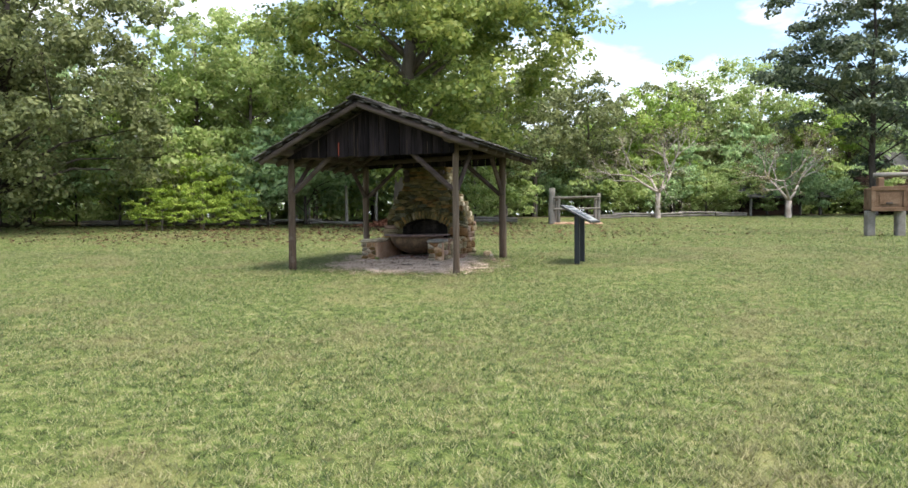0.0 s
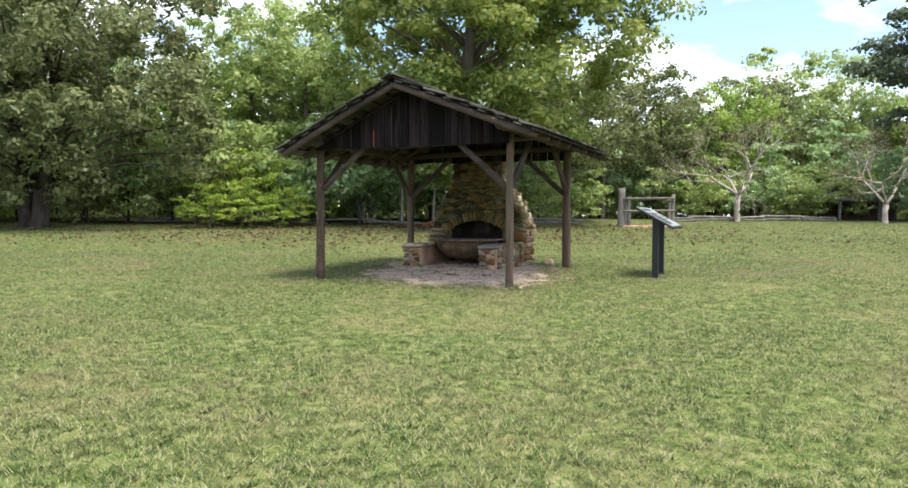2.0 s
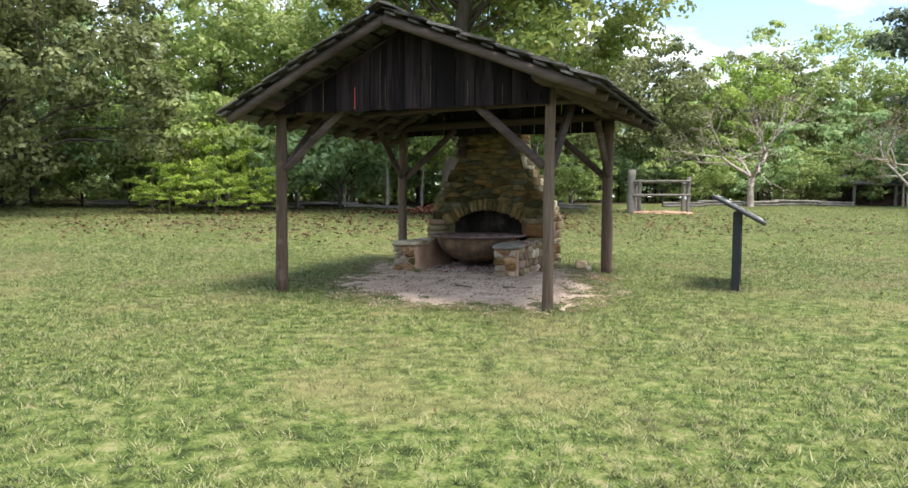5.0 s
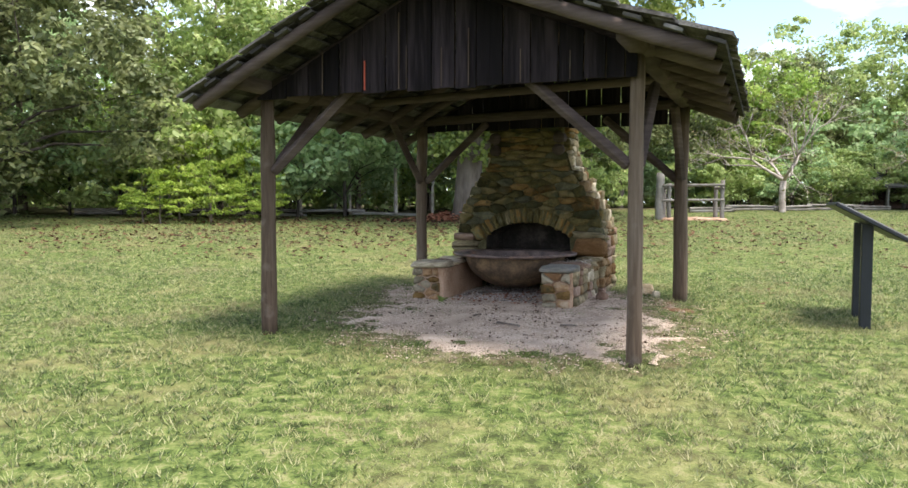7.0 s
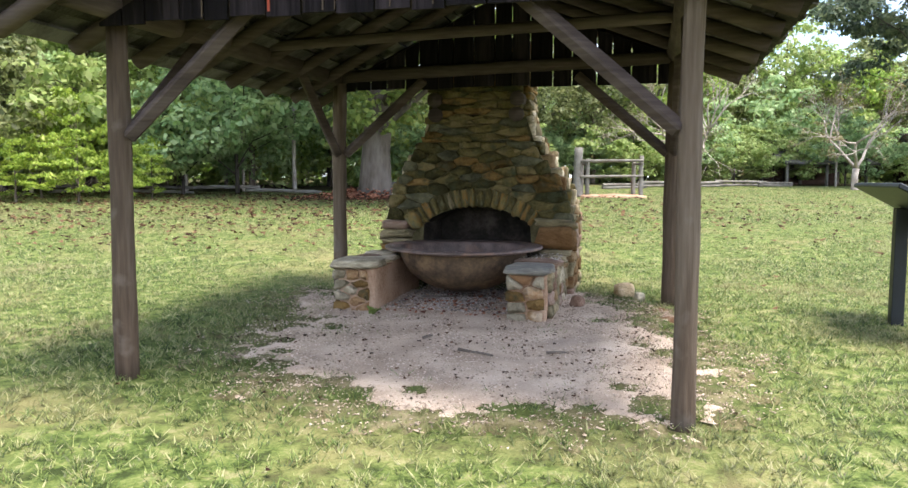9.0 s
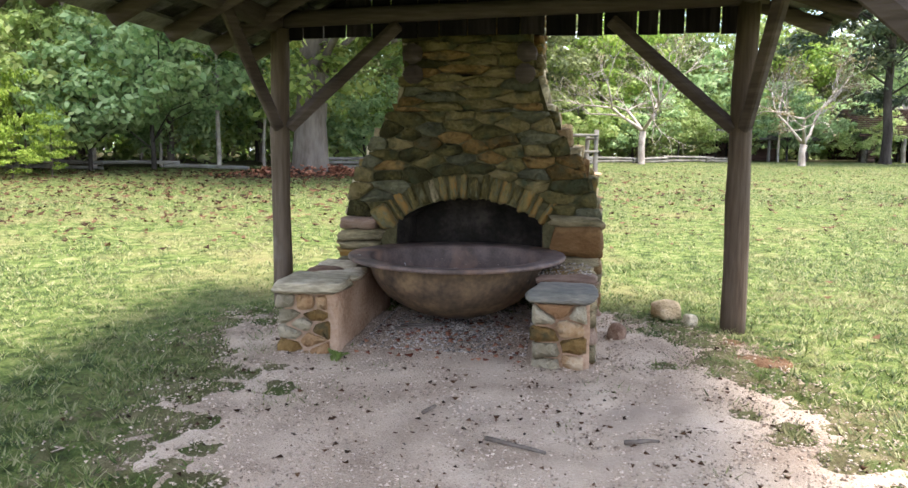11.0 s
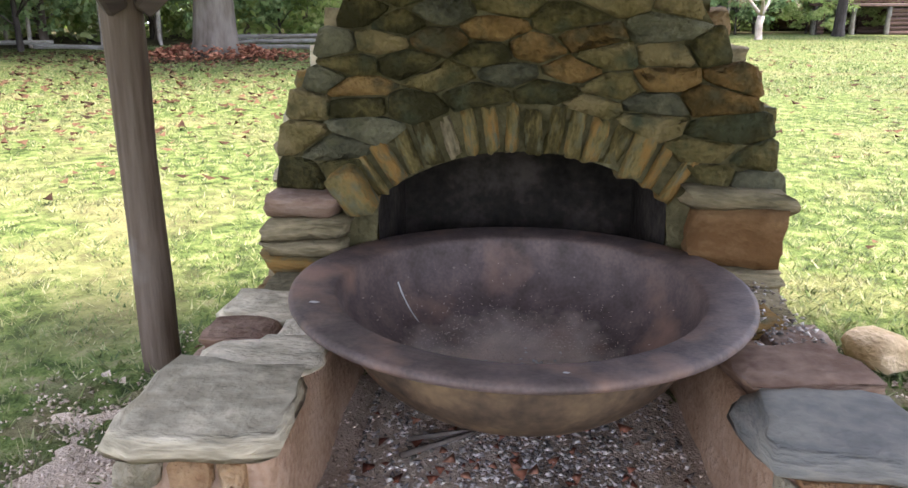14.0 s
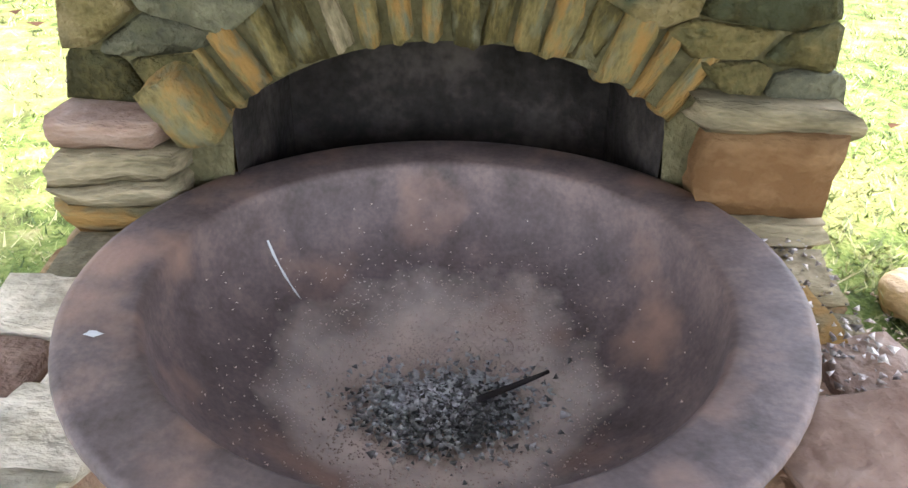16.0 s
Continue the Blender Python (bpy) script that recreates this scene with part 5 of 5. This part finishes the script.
def build_grass():
    rng = np.random.default_rng(11)
    tagged(tufts("grass_blades", 130000, 2.0, 20.0, 1.3, 9, 0.023, 0.034, 0.0092, rng), "short mown grass tufts, green with some straw", "grass", kind="stuff")
    tagged(tufts("far_grass_blades", 48000, 15.0, 30.0, 1.0, 7, 0.04, 0.034, 0.014, rng), "short mown grass of the middle lawn", "grass", kind="stuff")
    tagged(tufts("distant_grass_blades", 34000, 26.0, 47.0, 1.0, 6, 0.09, 0.036, 0.032, rng), "short mown grass of the far lawn", "grass", kind="stuff")


def build_fallen_leaves():
    rng = np.random.default_rng(21)
    xy = [np.stack([rng.normal(-5, 7, 3800), 21.0 + 17.0 * rng.uniform(0, 1, 3800) ** 0.8], 1), np.stack([rng.uniform(1, 24, 420), rng.uniform(15, 40, 420)], 1),
          np.stack([rng.uniform(-10, 9, 130), rng.uniform(3, 19, 130)], 1), np.stack([rng.normal(-2.4, 1.5, 420), rng.normal(35.2, 0.9, 420)], 1)]
    p = np.concatenate(xy)
    n = len(p)
    a = rng.uniform(0, 2 * math.pi, n)
    s = rng.uniform(0.042, 0.088, n)
    s[3800 + 420:3800 + 550] *= 0.6
    s = s * np.clip((p[:, 1] - 10) / 16, 0.5, 1.0)
    ca, sa = np.cos(a), np.sin(a)
    z = gh(p[:, 0], p[:, 1]) + 0.03
    quad = []
    for k, (i, j, up) in enumerate(((-1, 0, 0.3), (0, -0.6, 0.05), (1, 0, 0.45), (0, 0.6, 0.15))):
        quad.append(np.stack([p[:, 0] + s * (i * ca - j * sa), p[:, 1] + s * (i * sa + j * ca), z + s * up * rng.uniform(0.5, 2.2, n)], 1))
    ob = new("fallen_leaves", strip_mesh("fallen_leaves", np.stack(quad, 1), 4, M["dead_leaf"]))
    tagged(ob, "curled brown fallen leaves scattered over the lawn", "leaves", kind="stuff")


def build_red_leaves():
    rng = np.random.default_rng(23)
    n = 900
    a = rng.uniform(0, 2 * math.pi, n)
    r = 0.5 + np.abs(rng.normal(0, 0.75, n))
    p = np.stack([-2.4 + r * np.cos(a) * 1.3, 36.0 + r * np.sin(a), np.zeros(n)], 1)
    p[:, 2] = gh(p[:, 0], p[:, 1]) + 0.03 + rng.uniform(0, 1, n) ** 2 * np.clip(0.55 - 0.4 * (r - 0.55), 0, 0.5) * 0.6
    ob = new("red_leaf_litter", chips("red_leaf_litter", p, 0.03, 0.085, M["red_leaf"], rng))
    tagged(ob, "drift of reddish fallen leaves round the tree's foot", "leaves", kind="stuff")


# ---- things near the hearth ----
def build_kettle_contents():
    rng = np.random.default_rng(31)
    n = 5200
    r = np.abs(rng.normal(0, 0.085, n))
    a = rng.uniform(0, 2 * math.pi, n)
    x, y = r * np.cos(a) * 1.25 + 0.01, r * np.sin(a) * 0.85 + 0.0
    rr = np.hypot(x, y) / 0.60
    z = -0.40 * np.cos(np.arcsin(np.clip(rr, 0, 0.98))) ** 0.9 + 0.012 + 0.05 * np.exp(-(r / 0.12) ** 2) * rng.uniform(0.2, 1, n)
    ob = new("kettle_ash", chips("kettle_ash", np.stack([x, y, z], 1), 0.003, 0.0105, M["ash"], rng))
    p = sw(KU, KV, KZ)
    ob.matrix_basis = pose(p.x, p.y, p.z, 0, 0, SYAW)
    tagged(ob, "heap of grey ash flakes in the kettle", "ash", kind="stuff")
    st = mesh_object("charred_stick", log_bm((0, 0, 0), (0.17, 0.04, 0.055), 0.009, 0.005, 6, 3, 0.006), M["bark_dark"], True)
    q = sw(KU + 0.09, KV + 0.0, KZ - 0.345)
    st.matrix_basis = pose(q.x, q.y, q.z, 0, 0, SYAW)
    tagged(st, "charred stick lying in the kettle's ash", "stick")
    # fine pale dust that thins out up the bowl
    n = 7000
    r = 0.1 + np.abs(rng.normal(0, 0.17, n))
    a = rng.uniform(0, 2 * math.pi, n)
    x, y = r * np.cos(a), r * np.sin(a) + 0.05
    rr = np.clip(np.hypot(x, y) / 0.60, 0, 0.97)
    z = -0.40 * np.cos(np.arcsin(rr)) ** 0.9 + 0.006
    ob = new("kettle_dust", chips("kettle_dust", np.stack([x, y, z], 1), 0.0012, 0.0034, M["dust"], rng))
    ob.matrix_basis = pose(p.x, p.y, p.z, 0, 0, SYAW)
    tagged(ob, "pale brown dust and rust flakes in the kettle", "dust", kind="stuff")

    def bowl_at(r, a, lift):
        return (r * math.cos(a), r * math.sin(a), -0.40 * math.cos(math.asin(min(0.985, r / 0.6))) ** 0.9 + lift)

    bm = bmesh.new()
    last = None
    for i in range(7):
        r, w = 0.585 - i * 0.018, 0.0032 * (1 - 0.11 * i) + 0.0018 * (i % 2)
        row = [bm.verts.new(Vector(bowl_at(r - 0.008, 2.48 + q * w / r, 0.006))) for q in (-1, 1)]
        if last:
            bm.faces.new((last[0], last[1], row[1], row[0]))
        last = row
    part("dropping", bm, M["droppings"], KETTLE, "white bird dropping on the iron")
    for a, r, w in ((3.5, 0.68, 0.02), (4.86, 0.70, 0.011)):
        bm = bmesh.new()
        c = [bm.verts.new((r * math.cos(a) + w * rr * math.cos(t), r * math.sin(a) + 0.5 * w * rr * math.sin(t), 0.014)) for t, rr in zip(np.linspace(0, 5.6, 9), (1, 0.6, 0.9, 1.1, 0.7, 1, 0.8, 1.2, 0.9))]
        bm.faces.new(c)
        part("dropping", bm, M["droppings"], KETTLE, "white bird dropping on the iron")


def build_rocks():
    for u, v, w, d, h, k in ((1.26, 1.95, 0.32, 0.2, 0.16, "r"), (1.41, 1.74, 0.12, 0.1, 0.1, "c"), (0.87, 1.23, 0.14, 0.12, 0.13, "p")):
        me = stone_mesh(int(u * 100), M["rock_ochre" if k == "r" else "stone_cap" if k == "c" else "stone_red"], cuts=3, p=3.2)
        ob = new("loose_rock", me)
        ob.matrix_basis = SM @ pose(u, v, sg(u, v) + h * 0.42, 4, 6, u * 80) @ Matrix.Diagonal((w, d, h, 1))
        tagged(ob, {"r": "ochre loose rock lying in the grass", "c": "small pale loose rock in the grass", "p": "small reddish rock beside the hearth wall"}[k], "rock", "loose rocks")
    for i, (u, v, l, a) in enumerate(((-0.45, 1.2, 0.32, 20), (-0.5, 1.13, 0.28, 35), (0.35, -0.7, 0.3, -25), (0.9, -0.55, 0.16, 15), (-0.1, -0.35, 0.12, 70))):
        st = mesh_object("stick", log_bm((-l / 2, 0, 0), (l / 2, 0, 0), 0.011, 0.007, 6, i, 0.012), M["bark"], True)
        st.matrix_basis = SM @ pose(u, v, sg(u, v) + 0.05, 0, 0, a)
        tagged(st, "short dry stick lying on the gravel", "stick", "dry sticks")
    # a small weed at the foot of the left wall
    rng = random.Random(3)
    w = thing("weed", sw(-0.80, 0.33, sg(-0.8, 0.33) + 0.02), 0, "small green weed at the foot of the hearth wall", "weed")
    for i in range(16):
        bm = bmesh.new()
        l, wd = rng.uniform(0.04, 0.075), rng.uniform(0.012, 0.02)
        vs = [bm.verts.new(c) for c in ((0, 0, 0), (wd, l * 0.5, 0.02), (0, l, 0.012), (-wd, l * 0.5, 0.02))]
        bm.faces.new(vs)
        bmesh.ops.transform(bm, matrix=Matrix.Translation((rng.uniform(-0.03, 0.03), rng.uniform(-0.02, 0.02), rng.uniform(0, 0.04))) @ Matrix.Rotation(rng.uniform(0, 6.28), 4, "Z") @ Matrix.Rotation(rng.uniform(0, 0.8), 4, "X"), verts=bm.verts[:])
        part("leaf", bm, M["leaf_mid"], w)


def build_sign():
    g = sg(3.53, 1.0)
    s = thing("information_sign", sw(3.53, 1.0, g), SYAW, "low slanted information panel on two dark steel posts", "sign")
    for v in (-0.34, 0.34):
        bm = bmesh.new()
        add_box(bm, (-0.05, v - 0.05, -0.2), (0.05, v + 0.05, 1.0), 0.006)
        part("post", bm, M["steel_paint"], s)
    tilt = Matrix.Translation((0.02, 0, 1.03)) @ Matrix.Rotation(radians(29), 4, "Y")
    bm = bmesh.new()
    add_box(bm, (-0.36, -0.64, -0.03), (0.36, 0.64, 0.012), 0.008, tilt)
    tray = part("panel_frame", bm, M["steel_paint"], s, "dark painted metal tray")
    bm = bmesh.new()
    add_box(bm, (-0.32, -0.60, 0.014), (0.32, 0.60, 0.018), 0, tilt)
    face = part("printed_panel", bm, M["panel_print"], tray, "pale printed panel face")
    for lo, hi in (((-0.28, -0.55, 0.0185), (-0.2, 0.3, 0.0195)), ((-0.14, -0.55, 0.0185), (0.26, -0.05, 0.0195)), ((-0.14, 0.03, 0.0185), (-0.1, 0.55, 0.0195)), ((-0.04, 0.03, 0.0185), (0.0, 0.55, 0.0195)), ((0.06, 0.03, 0.0185), (0.1, 0.5, 0.0195))):
        bm = bmesh.new()
        add_box(bm, lo, hi, 0, tilt)
        part("printed_bar", bm, M["steel_paint"], tray, "dark printed block")


def build_fences():
    def rail_fence(x0, y0, x1, y1, label, seed, rails=3):
        f = thing("split_rail_fence", (x0, y0, ghf(x0, y0)), 0, label, "fence", "split rail fences")
        rng = random.Random(seed)
        d = Vector((x1 - x0, y1 - y0, 0))
        n = max(1, int(d.length / 2.3))
        d.normalize()
        side = Vector((-d.y, d.x, 0))
        for i in range(n):
            for k in range(rails):
                if rng.random() < 0.12:
                    continue
                za, zb = 0.08 + k * 0.15 + rng.uniform(-0.03, 0.03), 0.08 + k * 0.15 + rng.uniform(-0.05, 0.05)
                if rng.random() < 0.12:
                    zb = 0.06
                a = d * (i * 2.3 - 0.25) + side * (0.5 * (i % 2)) + Vector((0, 0, za + 0.05 * (i % 2)))
                b = d * (i * 2.3 + 2.55) + side * (0.5 * ((i + 1) % 2)) + Vector((0, 0, zb))
                for p in (a, b):
                    p.z += ghf(0, y0 + p.y) - ghf(0, y0)
                part("rail", log_bm(a, b, 0.07, 0.06, 6, seed * 50 + i * 5 + k, 0.03, 0.3, 5), M["rail"], f)
    rail_fence(-18.5, 38.4, -4.6, 38.6, "low grey split-rail fence at the edge of the woods", 1, 2)
    rail_fence(-1.6, 38.8, 5.0, 39.0, "tumbled grey split-rail fence behind the shade tree", 2)
    rail_fence(7.6, 43.6, 18.4, 47.6, "grey zigzag split-rail fence beside the fruit trees", 3, 2)
    g = thing("rail_stile", (6.0, 36.8, ghf(6, 36.8)), 0, "square pen of grey posts and rails by the fence", "stile")
    for x in (-0.95, 0.98):
        for y in (0, 0.9):
            part("post", log_bm((x, y, -0.2), (x + 0.02, y, 1.36 + (0.12 if x > 0 and y == 0 else 0)), 0.085, 0.075, 8, int(x * 10 + y * 7), 0.01), M["rail"], g, "", True)
    for y in (-0.06, 0.96):
        for z in (0.72, 1.27):
            part("rail", log_bm((-1.2, y, z), (1.05, y, z + 0.04), 0.05, 0.045, 7, int(z * 9 + y * 4), 0.015), M["rail"], g, "", True)
    for x in (-0.95, 0.98):
        part("rail", log_bm((x, -0.1, 1.2), (x, 1.0, 1.2), 0.045, 0.045, 7, 8, 0.01), M["rail"], g, "", True)
    bm = bmesh.new()
    add_box(bm, (-1.2, -0.25, -0.15), (1.15, 1.1, 0.09), 0.05)
    bmesh.ops.subdivide_edges(bm, edges=bm.edges[:], cuts=4, use_grid_fill=True)
    for v in bm.verts:
        v.co += 0.05 * noise.noise_vector(v.co * 2)
    part("step_base", bm, M["clay"], g, "bare pale earth base", True)
    p = mesh_object("gate_post", log_bm((0, 0, -0.2), (0, 0, 1.75), 0.18, 0.15, 10, 4, 0.02), M["rail"], True)
    p.matrix_basis = pose(4.75, 36.9, ghf(4.75, 36.9))
    tagged(p, "thick weathered grey post beside the pen", "post")


def build_cabin():
    c = thing("log_cabin", (36.5, 59.0, ghf(36.5, 59)), 12, "dark reddish log cabin with a grey board roof", "cabin")
    for sx, sy, lx, ly in ((0, -2.6, 3.6, 0.12), (0, 2.6, 3.6, 0.12), (-3.5, 0, 0.12, 2.6), (3.5, 0, 0.12, 2.6)):
        for k in range(11):
            z = 0.2 + k * 0.24
            off = 0.12 * (lx < 1)
            a, b = ((sx - lx - 0.15, sy, z), (sx + lx + 0.15, sy, z)) if lx > 1 else ((sx, sy - ly - 0.15, z + 0.1), (sx, sy + ly + 0.15, z + 0.1))
            part("log", log_bm(a, b, 0.135, 0.125, 8, k, 0.01, 0.1, 4), M["log_wall"], c)
    for sgn in (-1, 1):
        bm = bmesh.new()
        add_box(bm, (-4.3, 0, -0.05), (4.3, 3.9, 0.05), 0.01, Matrix.Translation((0, 0, 4.7)) @ Matrix.Rotation(math.pi * (sgn < 0), 4, "Z") @ Matrix.Rotation(-0.62, 4, "X"))
        part("roof_slope", bm, M["old_roof"], c, "grey weathered board roof")
    for x in (-3.5, 3.5):
        bm = bmesh.new()
        vs = [bm.verts.new(q) for q in ((x, -2.6, 2.8), (x, 2.6, 2.8), (x, 0, 4.6))]
        f = bm.faces.new(vs)
        ex = bmesh.ops.extrude_face_region(bm, geom=[f])
        bmesh.ops.translate(bm, verts=[v for v in ex["geom"] if isinstance(v, bmesh.types.BMVert)], vec=(0.06, 0, 0))
        part("gable", bm, M["log_wall"], c)
    bm = bmesh.new()
    add_box(bm, (-0.5, -2.8, 0.15), (0.5, -2.74, 2.0), 0.01)
    part("door", bm, M["bark_dark"], c, "dark plank door")
    s = thing("open_shed", (22.8, 54.0, ghf(22.8, 54)), 8, "low open shed with a grey roof on posts", "shed")
    for x in (-2.6, 0, 2.6):
        for y in (-1.2, 1.2):
            part("post", log_bm((x, y, -0.2), (x, y, 1.35 + (y > 0) * 0.6), 0.1, 0.09, 8, int(x + 9 + y), 0.01), M["rail"], s, "", True)
    bm = bmesh.new()
    add_box(bm, (-3.1, -1.8, -0.05), (3.1, 1.9, 0.05), 0.01, Matrix.Translation((0, 0, 1.78)) @ Matrix.Rotation(0.3, 4, "X"))
    part("roof_slope", bm, M["old_roof"], s)
    bm = bmesh.new()
    add_box(bm, (-2.7, 1.25, 0), (2.7, 1.33, 1.9), 0.01)
    part("back_wall", bm, M["log_wall"], s)


def build_long_shed():
    """A long low log shed, open in front between its posts, under a board roof that sweeps low."""
    s = thing("log_shed", (32.6, 51.6, ghf(32.6, 51.6)), -14, "long low log shed with a dark board roof and open bays", "shed")
    rng = random.Random(6)
    for k in range(15):
        bm = bmesh.new()
        z, y = 3.1 - k * 0.115, 1.1 - k * 0.2
        add_box(bm, (-4.9 + rng.uniform(-0.1, 0.1), y - 0.14, z - 0.02), (4.9 + rng.uniform(-0.1, 0.1), y + 0.14, z + 0.02), 0.006)
        part("roof_board", bm, M["log_wall"], s)
    bm = bmesh.new()
    add_box(bm, (-4.9, 0, -0.04), (4.9, 2.4, 0.04), 0.01, Matrix.Translation((0, 1.1, 3.08)) @ Matrix.Rotation(-0.5, 4, "X"))
    part("rear_roof", bm, M["old_roof"], s)
    for k, x in enumerate((-4.6, -2.5, -0.6, 1.4, 3.0, 4.6)):
        part("post", log_bm((x, -1.6, -0.2), (x, -1.6, 1.5), 0.15, 0.13, 8, 60 + k, 0.02), M["rail"], s, "grey log post", True)
    for x0, x1 in ((-4.7, -4.0), (-0.5, 1.3)):
        for k in range(6):
            part("log", log_bm((x0, -1.5, 0.12 + k * 0.23), (x1, -1.5, 0.12 + k * 0.23), 0.115, 0.11, 7, k, 0.01, 0.1, 3), M["log_wall"], s)
    for k in range(8):
        part("log", log_bm((-0.4, 1.9, 0.12 + k * 0.25), (4.8, 1.9, 0.12 + k * 0.25), 0.125, 0.12, 7, k + 20, 0.01, 0.1, 4), M["log_wall"], s)
    part("beam", log_bm((-4.9, -1.6, 1.52), (4.9, -1.6, 1.52), 0.1, 0.1, 8, 71, 0.02), M["timber_h"], s, "", True)


def build_box():
    x, y = 14.05, 24.9
    b = thing("wooden_press_box", (x, y, ghf(x, y)), -8, "brown wooden box on two thick posts with a pole", "wooden box")
    for px in (-0.46, 0.46):
        bm = bmesh.new()
        add_box(bm, (px - 0.13, -0.16, -0.2), (px + 0.13, 0.16, 0.82), 0.03)
        part("post", bm, M["rail"], b, "thick squared grey post")
    bm = bmesh.new()
    add_box(bm, (-0.5, -0.32, 0.84), (0.5, 0.42, 1.56), 0.02)
    part("box_body", bm, M["box_wood"], b)
    for lo, hi in (((-0.55, -0.36, 0.80), (0.55, -0.325, 0.92)), ((-0.55, -0.36, 1.46), (0.55, -0.325, 1.6)), ((-0.55, -0.36, 0.925), (-0.42, -0.325, 1.455)), ((0.42, -0.36, 0.925), (0.55, -0.325, 1.455))):
        bm = bmesh.new()
        add_box(bm, lo, hi, 0.01)
        part("batten", bm, M["box_wood"], b)
    bm = bmesh.new()
    add_box(bm, (-0.3, -0.345, 1.02), (0.3, -0.323, 1.4), 0.008)
    hatch = part("hatch", bm, M["box_wood"], b)
    bm = bmesh.new()
    add_box(bm, (-0.1, -0.37, 1.03), (0.1, -0.346, 1.09), 0.008)
    part("handle", bm, M["bark_dark"], hatch, "dark block handle")
    bm = bmesh.new()
    add_box(bm, (-0.25, -0.1, 1.56), (-0.05, 0.1, 1.9), 0.03)
    part("pole_rest", bm, M["box_wood"], b)
    part("pole", log_bm((-0.35, 0, 1.98), (3.4, 0.2, 2.02), 0.075, 0.065, 9, 2, 0.02), M["rail"], b, "long pale pole", True)


def build_bare_earth():
    for u, v, ru, rv in ((1.74, 0.9, 0.2, 0.15), (1.62, 1.28, 0.1, 0.08)):
        bm = bmesh.new()
        rings = []
        for i in range(0, 6):
            ring = []
            for a in range(24):
                t = 2 * math.pi * a / 24
                r = (i + 0.02) / 5 * (1 + 0.5 * noise.noise((math.cos(t) * 2 + u, math.sin(t) * 2, v)))
                x, y = u + ru * r * math.cos(t), v + rv * r * math.sin(t)
                ring.append(bm.verts.new((x, y, sg(x, y) + (0.024 - 0.05 * (i == 5)) + 0.02 * noise.noise((x * 9, y * 9, 1)))))
            rings.append(ring)
        bm.faces.new(rings[0])
        for q, r in zip(rings, rings[1:]):
            for a in range(24):
                bm.faces.new((q[a], q[(a + 1) % 24], r[(a + 1) % 24], r[a]))
        ob = mesh_object("bare_earth", bm, M["earth"], True)
        ob.matrix_basis = SM
        tagged(ob, "bare patch of orange clay beside the post", "earth", kind="structure")


build_kettle_contents()
build_bare_earth()
build_rocks()
build_sign()
build_box()
build_cabin()
build_long_shed()
build_fences()
build_gravel()
build_fallen_leaves()
build_red_leaves()
build_grass()
build_shingles()
build_cheek_stones()
build_chimney_stones()
